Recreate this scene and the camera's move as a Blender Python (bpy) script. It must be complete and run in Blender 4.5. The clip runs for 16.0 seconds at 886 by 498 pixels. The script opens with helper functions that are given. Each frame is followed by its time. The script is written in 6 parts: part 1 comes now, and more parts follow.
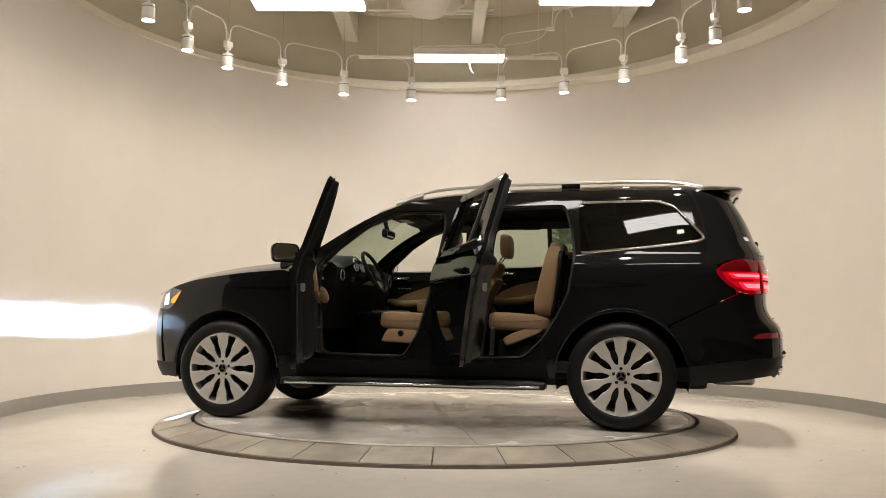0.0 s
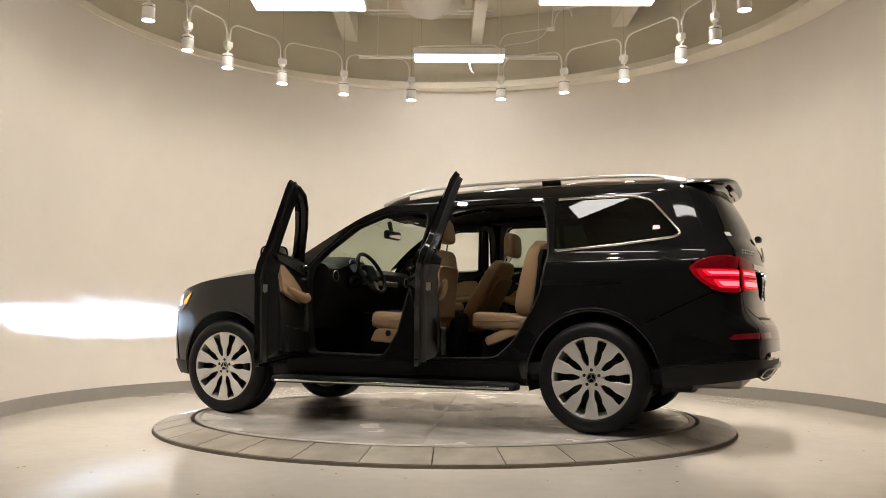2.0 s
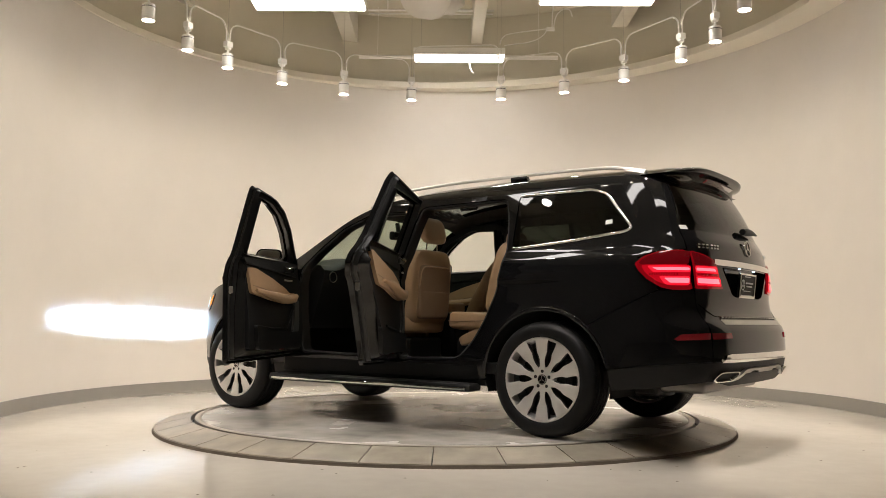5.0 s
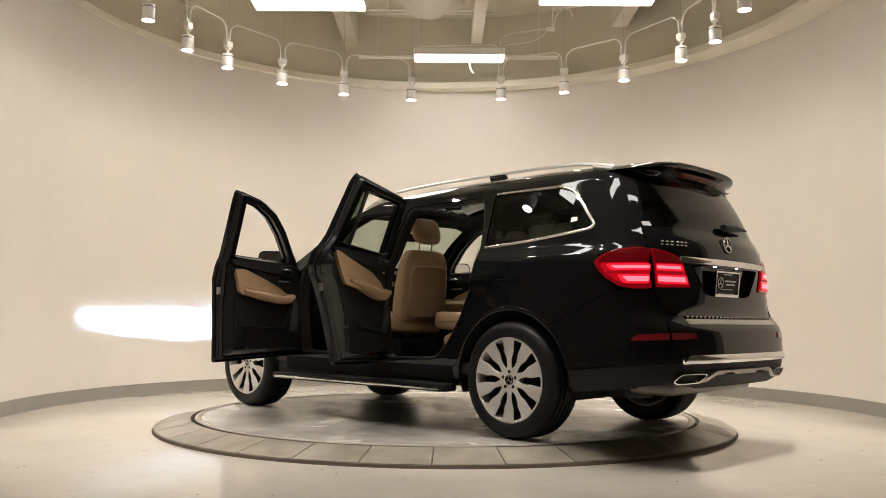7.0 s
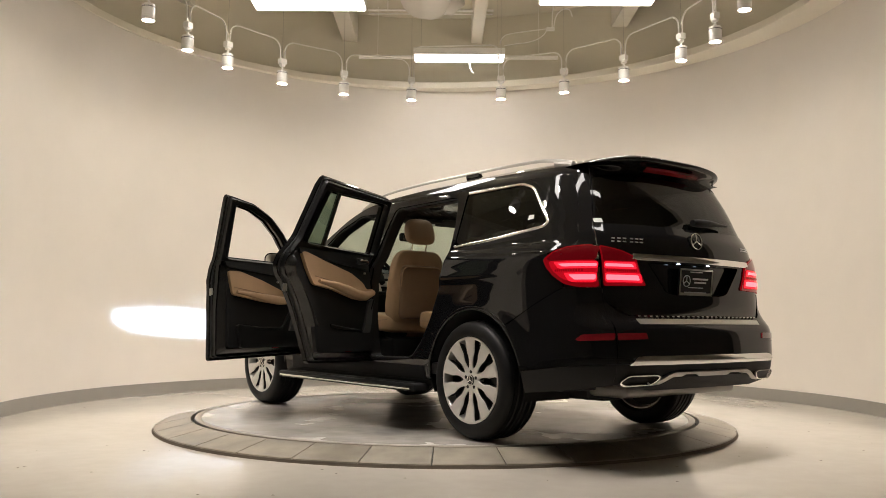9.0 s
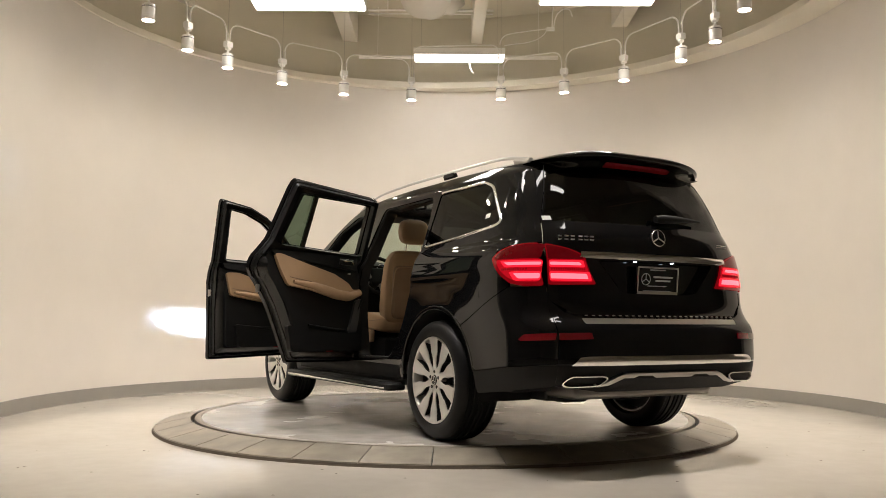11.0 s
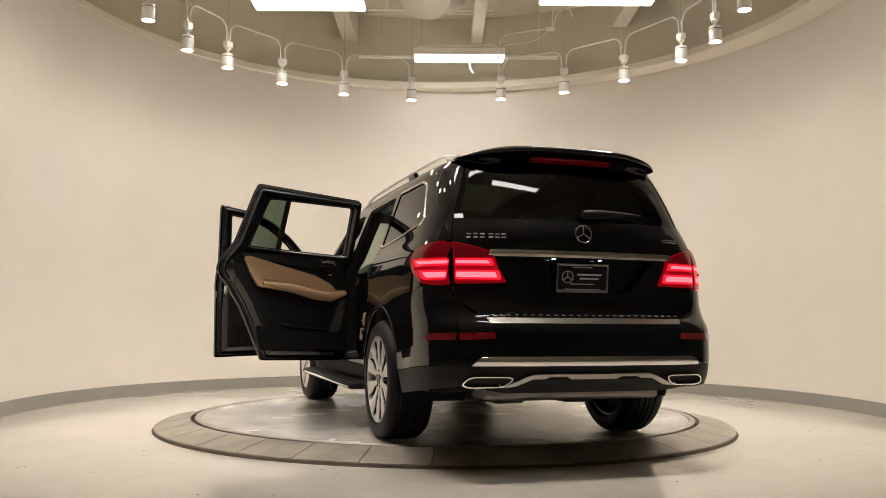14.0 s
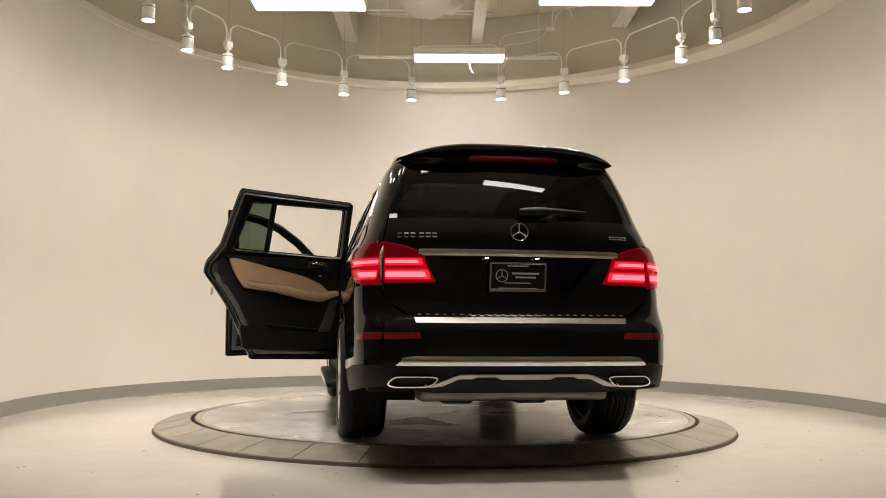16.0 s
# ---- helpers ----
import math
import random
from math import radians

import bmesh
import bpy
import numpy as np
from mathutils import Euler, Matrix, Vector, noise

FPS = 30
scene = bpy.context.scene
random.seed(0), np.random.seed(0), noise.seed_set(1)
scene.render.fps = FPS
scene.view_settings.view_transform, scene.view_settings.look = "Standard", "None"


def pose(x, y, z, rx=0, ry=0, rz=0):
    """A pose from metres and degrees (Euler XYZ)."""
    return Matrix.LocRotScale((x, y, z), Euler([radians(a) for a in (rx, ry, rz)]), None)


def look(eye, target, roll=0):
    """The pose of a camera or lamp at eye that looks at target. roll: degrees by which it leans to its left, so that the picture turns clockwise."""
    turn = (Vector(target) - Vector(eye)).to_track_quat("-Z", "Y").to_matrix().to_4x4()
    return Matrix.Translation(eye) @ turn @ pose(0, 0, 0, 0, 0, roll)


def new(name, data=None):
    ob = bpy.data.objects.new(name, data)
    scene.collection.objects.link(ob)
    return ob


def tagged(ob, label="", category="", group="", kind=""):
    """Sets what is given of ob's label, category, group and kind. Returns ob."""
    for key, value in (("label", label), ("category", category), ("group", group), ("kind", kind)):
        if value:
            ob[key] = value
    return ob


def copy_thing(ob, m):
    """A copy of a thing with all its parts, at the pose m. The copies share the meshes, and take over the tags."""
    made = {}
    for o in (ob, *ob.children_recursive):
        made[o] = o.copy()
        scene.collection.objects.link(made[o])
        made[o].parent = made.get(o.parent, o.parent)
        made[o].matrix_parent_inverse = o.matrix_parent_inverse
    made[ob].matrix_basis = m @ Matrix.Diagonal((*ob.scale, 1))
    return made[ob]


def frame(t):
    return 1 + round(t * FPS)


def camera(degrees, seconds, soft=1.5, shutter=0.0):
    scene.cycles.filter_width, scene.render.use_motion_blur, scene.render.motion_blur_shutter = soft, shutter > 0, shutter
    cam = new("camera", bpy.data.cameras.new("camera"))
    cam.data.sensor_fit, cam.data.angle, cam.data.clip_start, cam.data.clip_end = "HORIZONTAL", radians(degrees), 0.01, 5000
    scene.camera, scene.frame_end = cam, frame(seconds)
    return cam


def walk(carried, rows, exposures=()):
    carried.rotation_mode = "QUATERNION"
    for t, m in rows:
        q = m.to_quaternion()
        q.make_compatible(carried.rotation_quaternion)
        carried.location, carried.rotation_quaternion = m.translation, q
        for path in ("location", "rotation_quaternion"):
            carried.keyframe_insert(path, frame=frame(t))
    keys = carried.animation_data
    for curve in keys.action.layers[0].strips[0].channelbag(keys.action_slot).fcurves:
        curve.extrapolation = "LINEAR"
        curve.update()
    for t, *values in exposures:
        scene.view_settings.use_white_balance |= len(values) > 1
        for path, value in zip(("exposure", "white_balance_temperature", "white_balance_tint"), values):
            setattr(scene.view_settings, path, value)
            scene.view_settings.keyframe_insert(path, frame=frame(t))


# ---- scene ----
# A black SUV with two open doors turns on a turntable in a round studio.
# World origin: centre of the turntable's top.  Car space: x ahead, y to its left, z up from the ground.
from mathutils.geometry import delaunay_2d_cdt

cam = camera(54.53, 16.0, soft=0.5)
EYE = (-0.024, -7.364, 0.756)
_aim = (EYE[0], EYE[1] + math.cos(radians(4.875)), EYE[2] + math.sin(radians(4.875)))
walk(cam, [(0.0, look(EYE, _aim, 0.379)), (16.0, look(EYE, _aim, 0.379))], exposures=[(0.0, 0.0), (16.0, 0.0)])

# seconds, heading of the turntable in degrees
TURN = [
    (0.0, 166.89),
    (1.0, 161.76),
    (2.0, 156.68),
    (3.0, 151.78),
    (4.0, 147.36),
    (6.4, 138.32),
    (7.0, 135.89),
    (8.0, 131.65),
    (9.0, 127.62),
    (11.4, 118.35),
    (12.0, 115.92),
    (13.0, 111.92),
    (14.0, 108.01),
    (15.0, 103.84),
    (16.0, 99.29)]
CAR_OFF = (0.049, -0.007, 0.0)
FLOOR_Z = -0.083
WC = (0.08, 0.55)      # centre of the round wall
WR = 3.92
WALL_TOP = 3.98
CROWN_C, CROWN_R = (-0.09, 0.545), 3.745      # edge of the soffit over the wall
RING_C, RING_R, SPOT_Z = (-0.05, 0.42), 2.69, 3.49

world = bpy.data.worlds.new("world")
scene.world = world
world.use_nodes = True
world.node_tree.nodes["Background"].inputs[0].default_value = (0.9, 0.85, 0.75, 1)
world.node_tree.nodes["Background"].inputs[1].default_value = 0.02

SPOT_W = 132.0
SPOT_COL = (0.975, 0.90, 0.885)
PANEL_E = 17.0
# strength of the uplight added to the panels to brighten the ceiling
UP_E = 4.5


# ---- materials ----
def mat(name, col, rough=0.5, metal=0.0, coat=0.0, var=0.0, scale=8.0, bump=0.0, bscale=200.0, spec=0.5, rvar=0.0, emit=None, estr=0.0, stain=0.0, sscale=1.2, sheen=0.0):
    """A surface with variation at two scales, fine relief and uneven gloss."""
    m = bpy.data.materials.new(name)
    m.use_nodes = True
    nt = m.node_tree
    b = nt.nodes["Principled BSDF"]
    b.inputs["Base Color"].default_value = (*col, 1)
    b.inputs["Roughness"].default_value = rough
    b.inputs["Metallic"].default_value = metal
    b.inputs["Specular IOR Level"].default_value = spec
    b.inputs["Coat Weight"].default_value = coat
    b.inputs["Coat Roughness"].default_value = 0.02
    b.inputs["Sheen Weight"].default_value = sheen
    if emit:
        b.inputs["Emission Color"].default_value = (*emit, 1)
        b.inputs["Emission Strength"].default_value = estr
    co = nt.nodes.new("ShaderNodeTexCoord")
    if var or stain:
        n1 = nt.nodes.new("ShaderNodeTexNoise")
        n1.inputs["Scale"].default_value = scale
        n1.inputs["Detail"].default_value = 6
        n2 = nt.nodes.new("ShaderNodeTexNoise")
        n2.inputs["Scale"].default_value = sscale
        n2.inputs["Detail"].default_value = 4
        nt.links.new(co.outputs["Object"], n1.inputs["Vector"])
        nt.links.new(co.outputs["Object"], n2.inputs["Vector"])
        a = nt.nodes.new("ShaderNodeMath")
        a.operation = "MULTIPLY_ADD"
        nt.links.new(n1.outputs["Fac"], a.inputs[0])
        a.inputs[1].default_value = 2 * var
        a.inputs[2].default_value = 1 - var
        c = nt.nodes.new("ShaderNodeMath")
        c.operation = "MULTIPLY_ADD"
        nt.links.new(n2.outputs["Fac"], c.inputs[0])
        c.inputs[1].default_value = 2 * stain
        c.inputs[2].default_value = 1 - stain
        d = nt.nodes.new("ShaderNodeMath")
        d.operation = "MULTIPLY"
        nt.links.new(a.outputs[0], d.inputs[0])
        nt.links.new(c.outputs[0], d.inputs[1])
        mx = nt.nodes.new("ShaderNodeVectorMath")
        mx.operation = "SCALE"
        mx.inputs[0].default_value = col
        nt.links.new(d.outputs[0], mx.inputs["Scale"])
        nt.links.new(mx.outputs[0], b.inputs["Base Color"])
        if rvar:
            r = nt.nodes.new("ShaderNodeMath")
            r.operation = "MULTIPLY_ADD"
            nt.links.new(n2.outputs["Fac"], r.inputs[0])
            r.inputs[1].default_value = 2 * rvar
            r.inputs[2].default_value = rough - rvar
            nt.links.new(r.outputs[0], b.inputs["Roughness"])
    if bump:
        n3 = nt.nodes.new("ShaderNodeTexNoise")
        n3.inputs["Scale"].default_value = bscale
        n3.inputs["Detail"].default_value = 3
        nt.links.new(co.outputs["Object"], n3.inputs["Vector"])
        bp = nt.nodes.new("ShaderNodeBump")
        bp.inputs["Strength"].default_value = bump
        bp.inputs["Distance"].default_value = 0.002
        nt.links.new(n3.outputs["Fac"], bp.inputs["Height"])
        nt.links.new(bp.outputs[0], b.inputs["Normal"])
    return m


def glass(name, col, rough=0.0):
    """Thin tinted pane: mostly see-through, with a real reflection."""
    m = bpy.data.materials.new(name)
    m.use_nodes = True
    nt = m.node_tree
    nt.nodes.remove(nt.nodes["Principled BSDF"])
    tr = nt.nodes.new("ShaderNodeBsdfTransparent")
    tr.inputs[0].default_value = (*col, 1)
    gl = nt.nodes.new("ShaderNodeBsdfGlossy")
    gl.inputs["Roughness"].default_value = rough
    lw = nt.nodes.new("ShaderNodeLayerWeight")
    lw.inputs[0].default_value = 0.5
    pw = nt.nodes.new("ShaderNodeMath")
    pw.operation = "POWER"
    pw.inputs[1].default_value = 5.0
    nt.links.new(lw.outputs["Facing"], pw.inputs[0])
    fr = nt.nodes.new("ShaderNodeMath")
    fr.operation = "MULTIPLY_ADD"
    fr.inputs[1].default_value = 0.92
    fr.inputs[2].default_value = 0.05
    nt.links.new(pw.outputs[0], fr.inputs[0])
    mx = nt.nodes.new("ShaderNodeMixShader")
    nt.links.new(fr.outputs[0], mx.inputs[0])
    nt.links.new(tr.outputs[0], mx.inputs[1])
    nt.links.new(gl.outputs[0], mx.inputs[2])
    nt.links.new(mx.outputs[0], nt.nodes["Material Output"].inputs[0])
    return m


M = dict(
    wall=mat("wall_paint", (0.78, 0.73, 0.665), 0.75, var=0.03, scale=3, stain=0.05, sscale=0.7, bump=0.15, bscale=60, spec=0.3),
    base=mat("baseboard_vinyl", (0.30, 0.28, 0.25), 0.55, var=0.05, stain=0.06),
    crown=mat("crown_paint", (0.86, 0.81, 0.70), 0.7, var=0.03, stain=0.03),
    floor=mat("sealed_concrete", (0.60, 0.55, 0.47), 0.095, var=0.07, scale=9, stain=0.12, sscale=0.9, rvar=0.05, bump=0.04, bscale=30, spec=0.6),
    disc=mat("turntable_concrete", (0.46, 0.43, 0.38), 0.25, var=0.35, scale=4.5, stain=0.8, sscale=1.3, rvar=0.16, bump=0.15, bscale=40),
    tile=mat("ring_tile", (0.29, 0.258, 0.20), 0.34, var=0.45, scale=6, stain=0.8, sscale=2.0, rvar=0.15, bump=0.2, bscale=50),
    dirt=mat("dirt", (0.14, 0.11, 0.08), 0.9, var=0.2),
    rubber=mat("black_rubber", (0.02, 0.02, 0.02), 0.75),
    steel=mat("steel_edge", (0.42, 0.38, 0.32), 0.4, metal=0.7, var=0.1),
    ceil=mat("ceiling_paint", (0.66, 0.61, 0.49), 0.8, var=0.04, scale=2, stain=0.05),
    white=mat("white_enamel", (0.88, 0.85, 0.79), 0.4, var=0.02),
    dark=mat("hall_wall", (0.66, 0.62, 0.54), 0.8, var=0.05, stain=0.1),
    vent=mat("dark_slot", (0.04, 0.04, 0.04), 0.6),
    lampglow=mat("lamp_lens", (1, 1, 1), 0.3, emit=(1.0, 0.90, 0.74), estr=150.0),
    panelglow=mat("panel_diffuser", (1, 1, 1), 0.5, emit=(1.0, 0.95, 0.90), estr=PANEL_E),
    # glow of the added uplights; only panelglow is the lamps' own diffuser
    upglow=mat("ceiling_fill_glow", (1, 1, 1), 0.5, emit=(1.0, 0.94, 0.84), estr=UP_E),
    duct=mat("duct_wrap", (0.66, 0.62, 0.55), 0.55, var=0.05, bump=0.3, bscale=25),
)


# ---- mesh helpers ----
def mesh_ob(name, verts, faces, material, parent=None, label="", smooth=False, normals=None):
    me = bpy.data.meshes.new(name)
    me.from_pydata([tuple(map(float, v)) for v in verts], [], [tuple(map(int, f)) for f in faces])
    me.materials.append(material)
    if smooth:
        me.polygons.foreach_set("use_smooth", [True] * len(me.polygons))
    me.update()
    if normals is not None:
        me.normals_split_custom_set_from_vertices([tuple(map(float, n)) for n in normals])
    ob = new(name, me)
    if parent is not None:
        ob.parent = parent
    if label:
        tagged(ob, label)
    return ob


def part(name, bm, material, parent=None, label="", smooth=None):
    """Links a bmesh as one mesh object under a thing or a part."""
    me = bpy.data.meshes.new(name)
    bmesh.ops.recalc_face_normals(bm, faces=bm.faces)
    bm.to_mesh(me)
    bm.free()
    me.materials.append(material)
    if smooth is not None:
        me.polygons.foreach_set("use_smooth", [True] * len(me.polygons))
        if smooth < 180:
            me.set_sharp_from_angle(angle=radians(smooth))
    ob = new(name, me)
    if parent is not None:
        ob.parent = parent
    if label:
        tagged(ob, label)
    return ob


def empty(name, label="", category="", group="", parent=None):
    ob = new(name)
    if parent is not None:
        ob.parent = parent
    return tagged(ob, label, category, group)


def add_box(bm, c, s, r=0.0, m=None, seg=2):
    """A bevelled box in bm: centre c, size s, edge radius r."""
    g = bmesh.ops.create_cube(bm, size=1.0)
    vs = g["verts"]
    bmesh.ops.scale(bm, vec=s, verts=vs)
    if r:
        es = list({e for v in vs for e in v.link_edges})
        out = bmesh.ops.bevel(bm, geom=es, offset=r, segments=seg, profile=0.5, affect="EDGES")
        vs = list({v for f in out["faces"] for v in f.verts} | {v for v in vs if v.is_valid})
    mm = Matrix.Translation(c) @ (m or Matrix.Identity(4))
    bmesh.ops.transform(bm, matrix=mm, verts=vs)
    return vs


def lathe(bm, prof, n=32, m=None, cap=True):
    """Turns a profile of (radius, height) round z."""
    rings = []
    for r, h in prof:
        if r < 1e-6:
            rings.append([bm.verts.new((0, 0, h))])
        else:
            rings.append([bm.verts.new((r * math.cos(2 * math.pi * i / n), r * math.sin(2 * math.pi * i / n), h)) for i in range(n)])
    for a, b in zip(rings, rings[1:]):
        for i in range(n):
            j = (i + 1) % n
            if len(a) == 1 and len(b) == 1:
                continue
            if len(a) == 1:
                bm.faces.new((a[0], b[i], b[j]))
            elif len(b) == 1:
                bm.faces.new((a[i], a[j], b[0]))
            else:
                bm.faces.new((a[i], a[j], b[j], b[i]))
    vs = [v for r in rings for v in r]
    if m is not None:
        bmesh.ops.transform(bm, matrix=m, verts=vs)
    return vs


def tube(bm, pts, r, n=8, closed=False):
    """A round bar along points."""
    pts = [Vector(p) for p in pts]
    rings = []
    k = len(pts)
    up = Vector((0, 0, 1))
    for i, p in enumerate(pts):
        a = pts[(i - 1) % k] if closed or i else p
        b = pts[(i + 1) % k] if closed or i < k - 1 else p
        d = (b - a).normalized()
        u = d.cross(up)
        if u.length < 1e-3:
            u = d.cross(Vector((1, 0, 0)))
        u.normalize()
        w = u.cross(d)
        rr = r[i] if isinstance(r, (list, tuple)) else r
        rings.append([bm.verts.new(p + u * rr * math.cos(2 * math.pi * j / n) + w * rr * math.sin(2 * math.pi * j / n)) for j in range(n)])
    prs = list(zip(rings, rings[1:])) + ([(rings[-1], rings[0])] if closed else [])
    for a, b in prs:
        for j in range(n):
            bm.faces.new((a[j], a[(j + 1) % n], b[(j + 1) % n], b[j]))
    if not closed:
        bm.faces.new(rings[0])
        bm.faces.new(rings[-1])


def arc_pts(c, r, a0, a1, n, z):
    return [(c[0] + r * math.cos(radians(a0 + (a1 - a0) * i / n)), c[1] + r * math.sin(radians(a0 + (a1 - a0) * i / n)), z) for i in range(n + 1)]


def ring_band(name, c, prof, a0, a1, n, material, parent=None, label="", kind="", smooth=True):
    """A profile of (radius, z), closed, swept along an arc."""
    verts, faces = [], []
    k = len(prof)
    full = abs(a1 - a0 - 360) < 1e-6
    for i in range(n if full else n + 1):
        a = radians(a0 + (a1 - a0) * i / n)
        for r, z in prof:
            verts.append((c[0] + r * math.cos(a), c[1] + r * math.sin(a), z))
    for i in range(n):
        i2 = (i + 1) % n if full else i + 1
        for j in range(k):
            j2 = (j + 1) % k
            faces.append((i * k + j, i * k + j2, i2 * k + j2, i2 * k + j))
    if not full:
        faces += [tuple(range(k))[::-1], tuple(n * k + j for j in range(k))]
    ob = mesh_ob(name, verts, faces, material, parent, label, smooth)
    ob.data.set_sharp_from_angle(angle=radians(35))
    if kind:
        tagged(ob, kind=kind)
    return ob


# ---- the studio ----
def build_room():
    # floor, with a round hole for the turntable
    hall_x, hall_y0, hall_y1 = 8.0, -14.0, 6.4
    n = 128
    verts, faces = [], []
    for i in range(n):
        a = 2 * math.pi * i / n
        verts.append((2.345 * math.cos(a), 2.345 * math.sin(a), FLOOR_Z))
        d = max(abs(math.cos(a)), abs(math.sin(a)))
        verts.append((5 * math.cos(a) / d, 5 * math.sin(a) / d, FLOOR_Z))
        verts.append((5 * math.cos(a) / d * (hall_x / 5), (hall_y1 / 5 if math.sin(a) > 0 else -hall_y0 / 5) * 5 * math.sin(a) / d, FLOOR_Z))
    for i in range(n):
        j = (i + 1) % n
        for k in (0, 1):
            faces.append((3 * i + k, 3 * i + k + 1, 3 * j + k + 1, 3 * j + k))
    tagged(mesh_ob("floor", verts, faces, M["floor"]), "pale polished concrete studio floor with faint stains", "floor", kind="structure")
    # round wall, baseboard and crown
    w = ring_band("wall_round", WC, [(WR, FLOOR_Z), (WR, WALL_TOP + 0.04), (WR + 0.15, WALL_TOP + 0.04), (WR + 0.15, FLOOR_Z)], -34, 214, 124, M["wall"], kind="structure")
    tagged(w, "curved cream-painted plaster wall of the studio", "wall")
    w = ring_band("baseboard", WC, [(WR - 0.012, FLOOR_Z), (WR - 0.012, 0.043), (WR - 0.008, 0.047), (WR - 0.001, 0.047), (WR - 0.001, FLOOR_Z)], -34, 214, 124, M["base"], kind="structure")
    tagged(w, "grey vinyl baseboard along the curved wall", "baseboard")
    w = ring_band("trim", CROWN_C, [(CROWN_R, WALL_TOP + 0.006), (CROWN_R, WALL_TOP + 0.080), (CROWN_R + 0.006, WALL_TOP + 0.086), (CROWN_R + 0.85, WALL_TOP + 0.086), (CROWN_R + 0.85, WALL_TOP), (CROWN_R + 0.006, WALL_TOP)], -34, 214, 124, M["crown"], kind="structure")
    tagged(w, "cream crown trim capping the curved wall", "trim")
    w = ring_band("wall_upper", CROWN_C, [(CROWN_R + 0.10, WALL_TOP + 0.083), (CROWN_R + 0.10, 5.0), (CROWN_R + 0.25, 5.0), (CROWN_R + 0.25, WALL_TOP + 0.083)], -34, 214, 124, M["ceil"], kind="structure")
    tagged(w, "curved beige wall above the crown trim", "wall")
    # hall that closes the place
    T = 0.2
    for nm, c, s in (("wall_north", (0, hall_y1 + T / 2, 2.4), (2 * hall_x + 2 * T, T, 5.2)), ("wall_south", (0, hall_y0 - T / 2, 2.4), (2 * hall_x + 2 * T, T, 5.2)),
                     ("wall_east", (hall_x + T / 2, (hall_y0 + hall_y1) / 2, 2.4), (T, hall_y1 - hall_y0, 5.2)), ("wall_west", (-hall_x - T / 2, (hall_y0 + hall_y1) / 2, 2.4), (T, hall_y1 - hall_y0, 5.2))):
        bm = bmesh.new()
        add_box(bm, c, s)
        tagged(part(nm, bm, M["dark"] if nm != "wall_north" else M["ceil"]), "plain painted hall wall", "wall", kind="structure")
    bm = bmesh.new()
    add_box(bm, (0, (hall_y0 + hall_y1) / 2, 5.05), (2 * hall_x + 2 * T, hall_y1 - hall_y0 + 2 * T, 0.1))
    tagged(part("ceiling", bm, M["ceil"]), "drab beige open ceiling slab", "ceiling", kind="structure")


def build_ring():
    # sloping tiles round the turntable
    ring = tagged(new("turntable_surround"), "sloped ring of brown-grey tiles round the turntable", "turntable surround")
    n = 34
    a_off = -92.0
    for i in range(n):
        a0 = a_off + 360 / n * i + 0.10
        a1 = a_off + 360 / n * (i + 1) - 0.10
        verts, faces = [], []
        sub = 5
        prof = [(2.062, -0.004), (2.07, 0.0), (2.325, -0.055), (2.335, -0.060), (2.337, FLOOR_Z - 0.01), (2.062, FLOOR_Z - 0.01)]
        for s in range(sub + 1):
            a = radians(a0 + (a1 - a0) * s / sub)
            for r, z in prof:
                verts.append((r * math.cos(a), r * math.sin(a), z))
        k = len(prof)
        for s in range(sub):
            for j in range(k):
                j2 = (j + 1) % k
                faces.append((s * k + j, s * k + j2, (s + 1) * k + j2, (s + 1) * k + j))
        faces += [tuple(range(k))[::-1], tuple(sub * k + j for j in range(k))]
        mesh_ob("tile", verts, faces, M["tile"], ring)
    ring_band("rim", (0, 0), [(2.337, FLOOR_Z - 0.01), (2.337, -0.066), (2.342, -0.066), (2.349, FLOOR_Z + 0.001), (2.349, FLOOR_Z - 0.01)], 0, 360, 128, M["dirt"], ring, "thin dark brown edge")
    ring_band("joint", (0, 0), [(2.045, -0.05), (2.045, -0.045), (2.335, -0.072), (2.335, -0.08)], 0, 360, 128, M["rubber"], ring)


def build_disc():
    d = tagged(new("turntable"), "round grey stained concrete turntable with a steel rim", "turntable")
    ca, sa = math.cos(radians(109)), math.sin(radians(109))
    for sgn in (1, -1):
        n = 64
        verts = []
        for i in range(n + 1):
            a = math.pi * i / n
            u, w = 1.985 * math.cos(a), sgn * max(1.985 * math.sin(a), 0.0015)
            verts.append((u * ca - w * sa, u * sa + w * ca, 0.0))
        verts += [(v[0], v[1], -0.06) for v in verts]
        k = n + 1
        faces = [tuple(range(k)), tuple(range(2 * k - 1, k - 1, -1))] + [(i, i + k, (i + 1) % k + k, (i + 1) % k) for i in range(k)]
        mesh_ob("half_disc", verts, faces, M["disc"], d)
    ring_band("rim", (0, 0), [(1.987, -0.05), (1.987, 0.001), (1.992, 0.004), (2.028, 0.004), (2.034, 0.0), (2.034, -0.05)], 0, 360, 128, M["steel"], d, "dull steel edge ring")
    return d


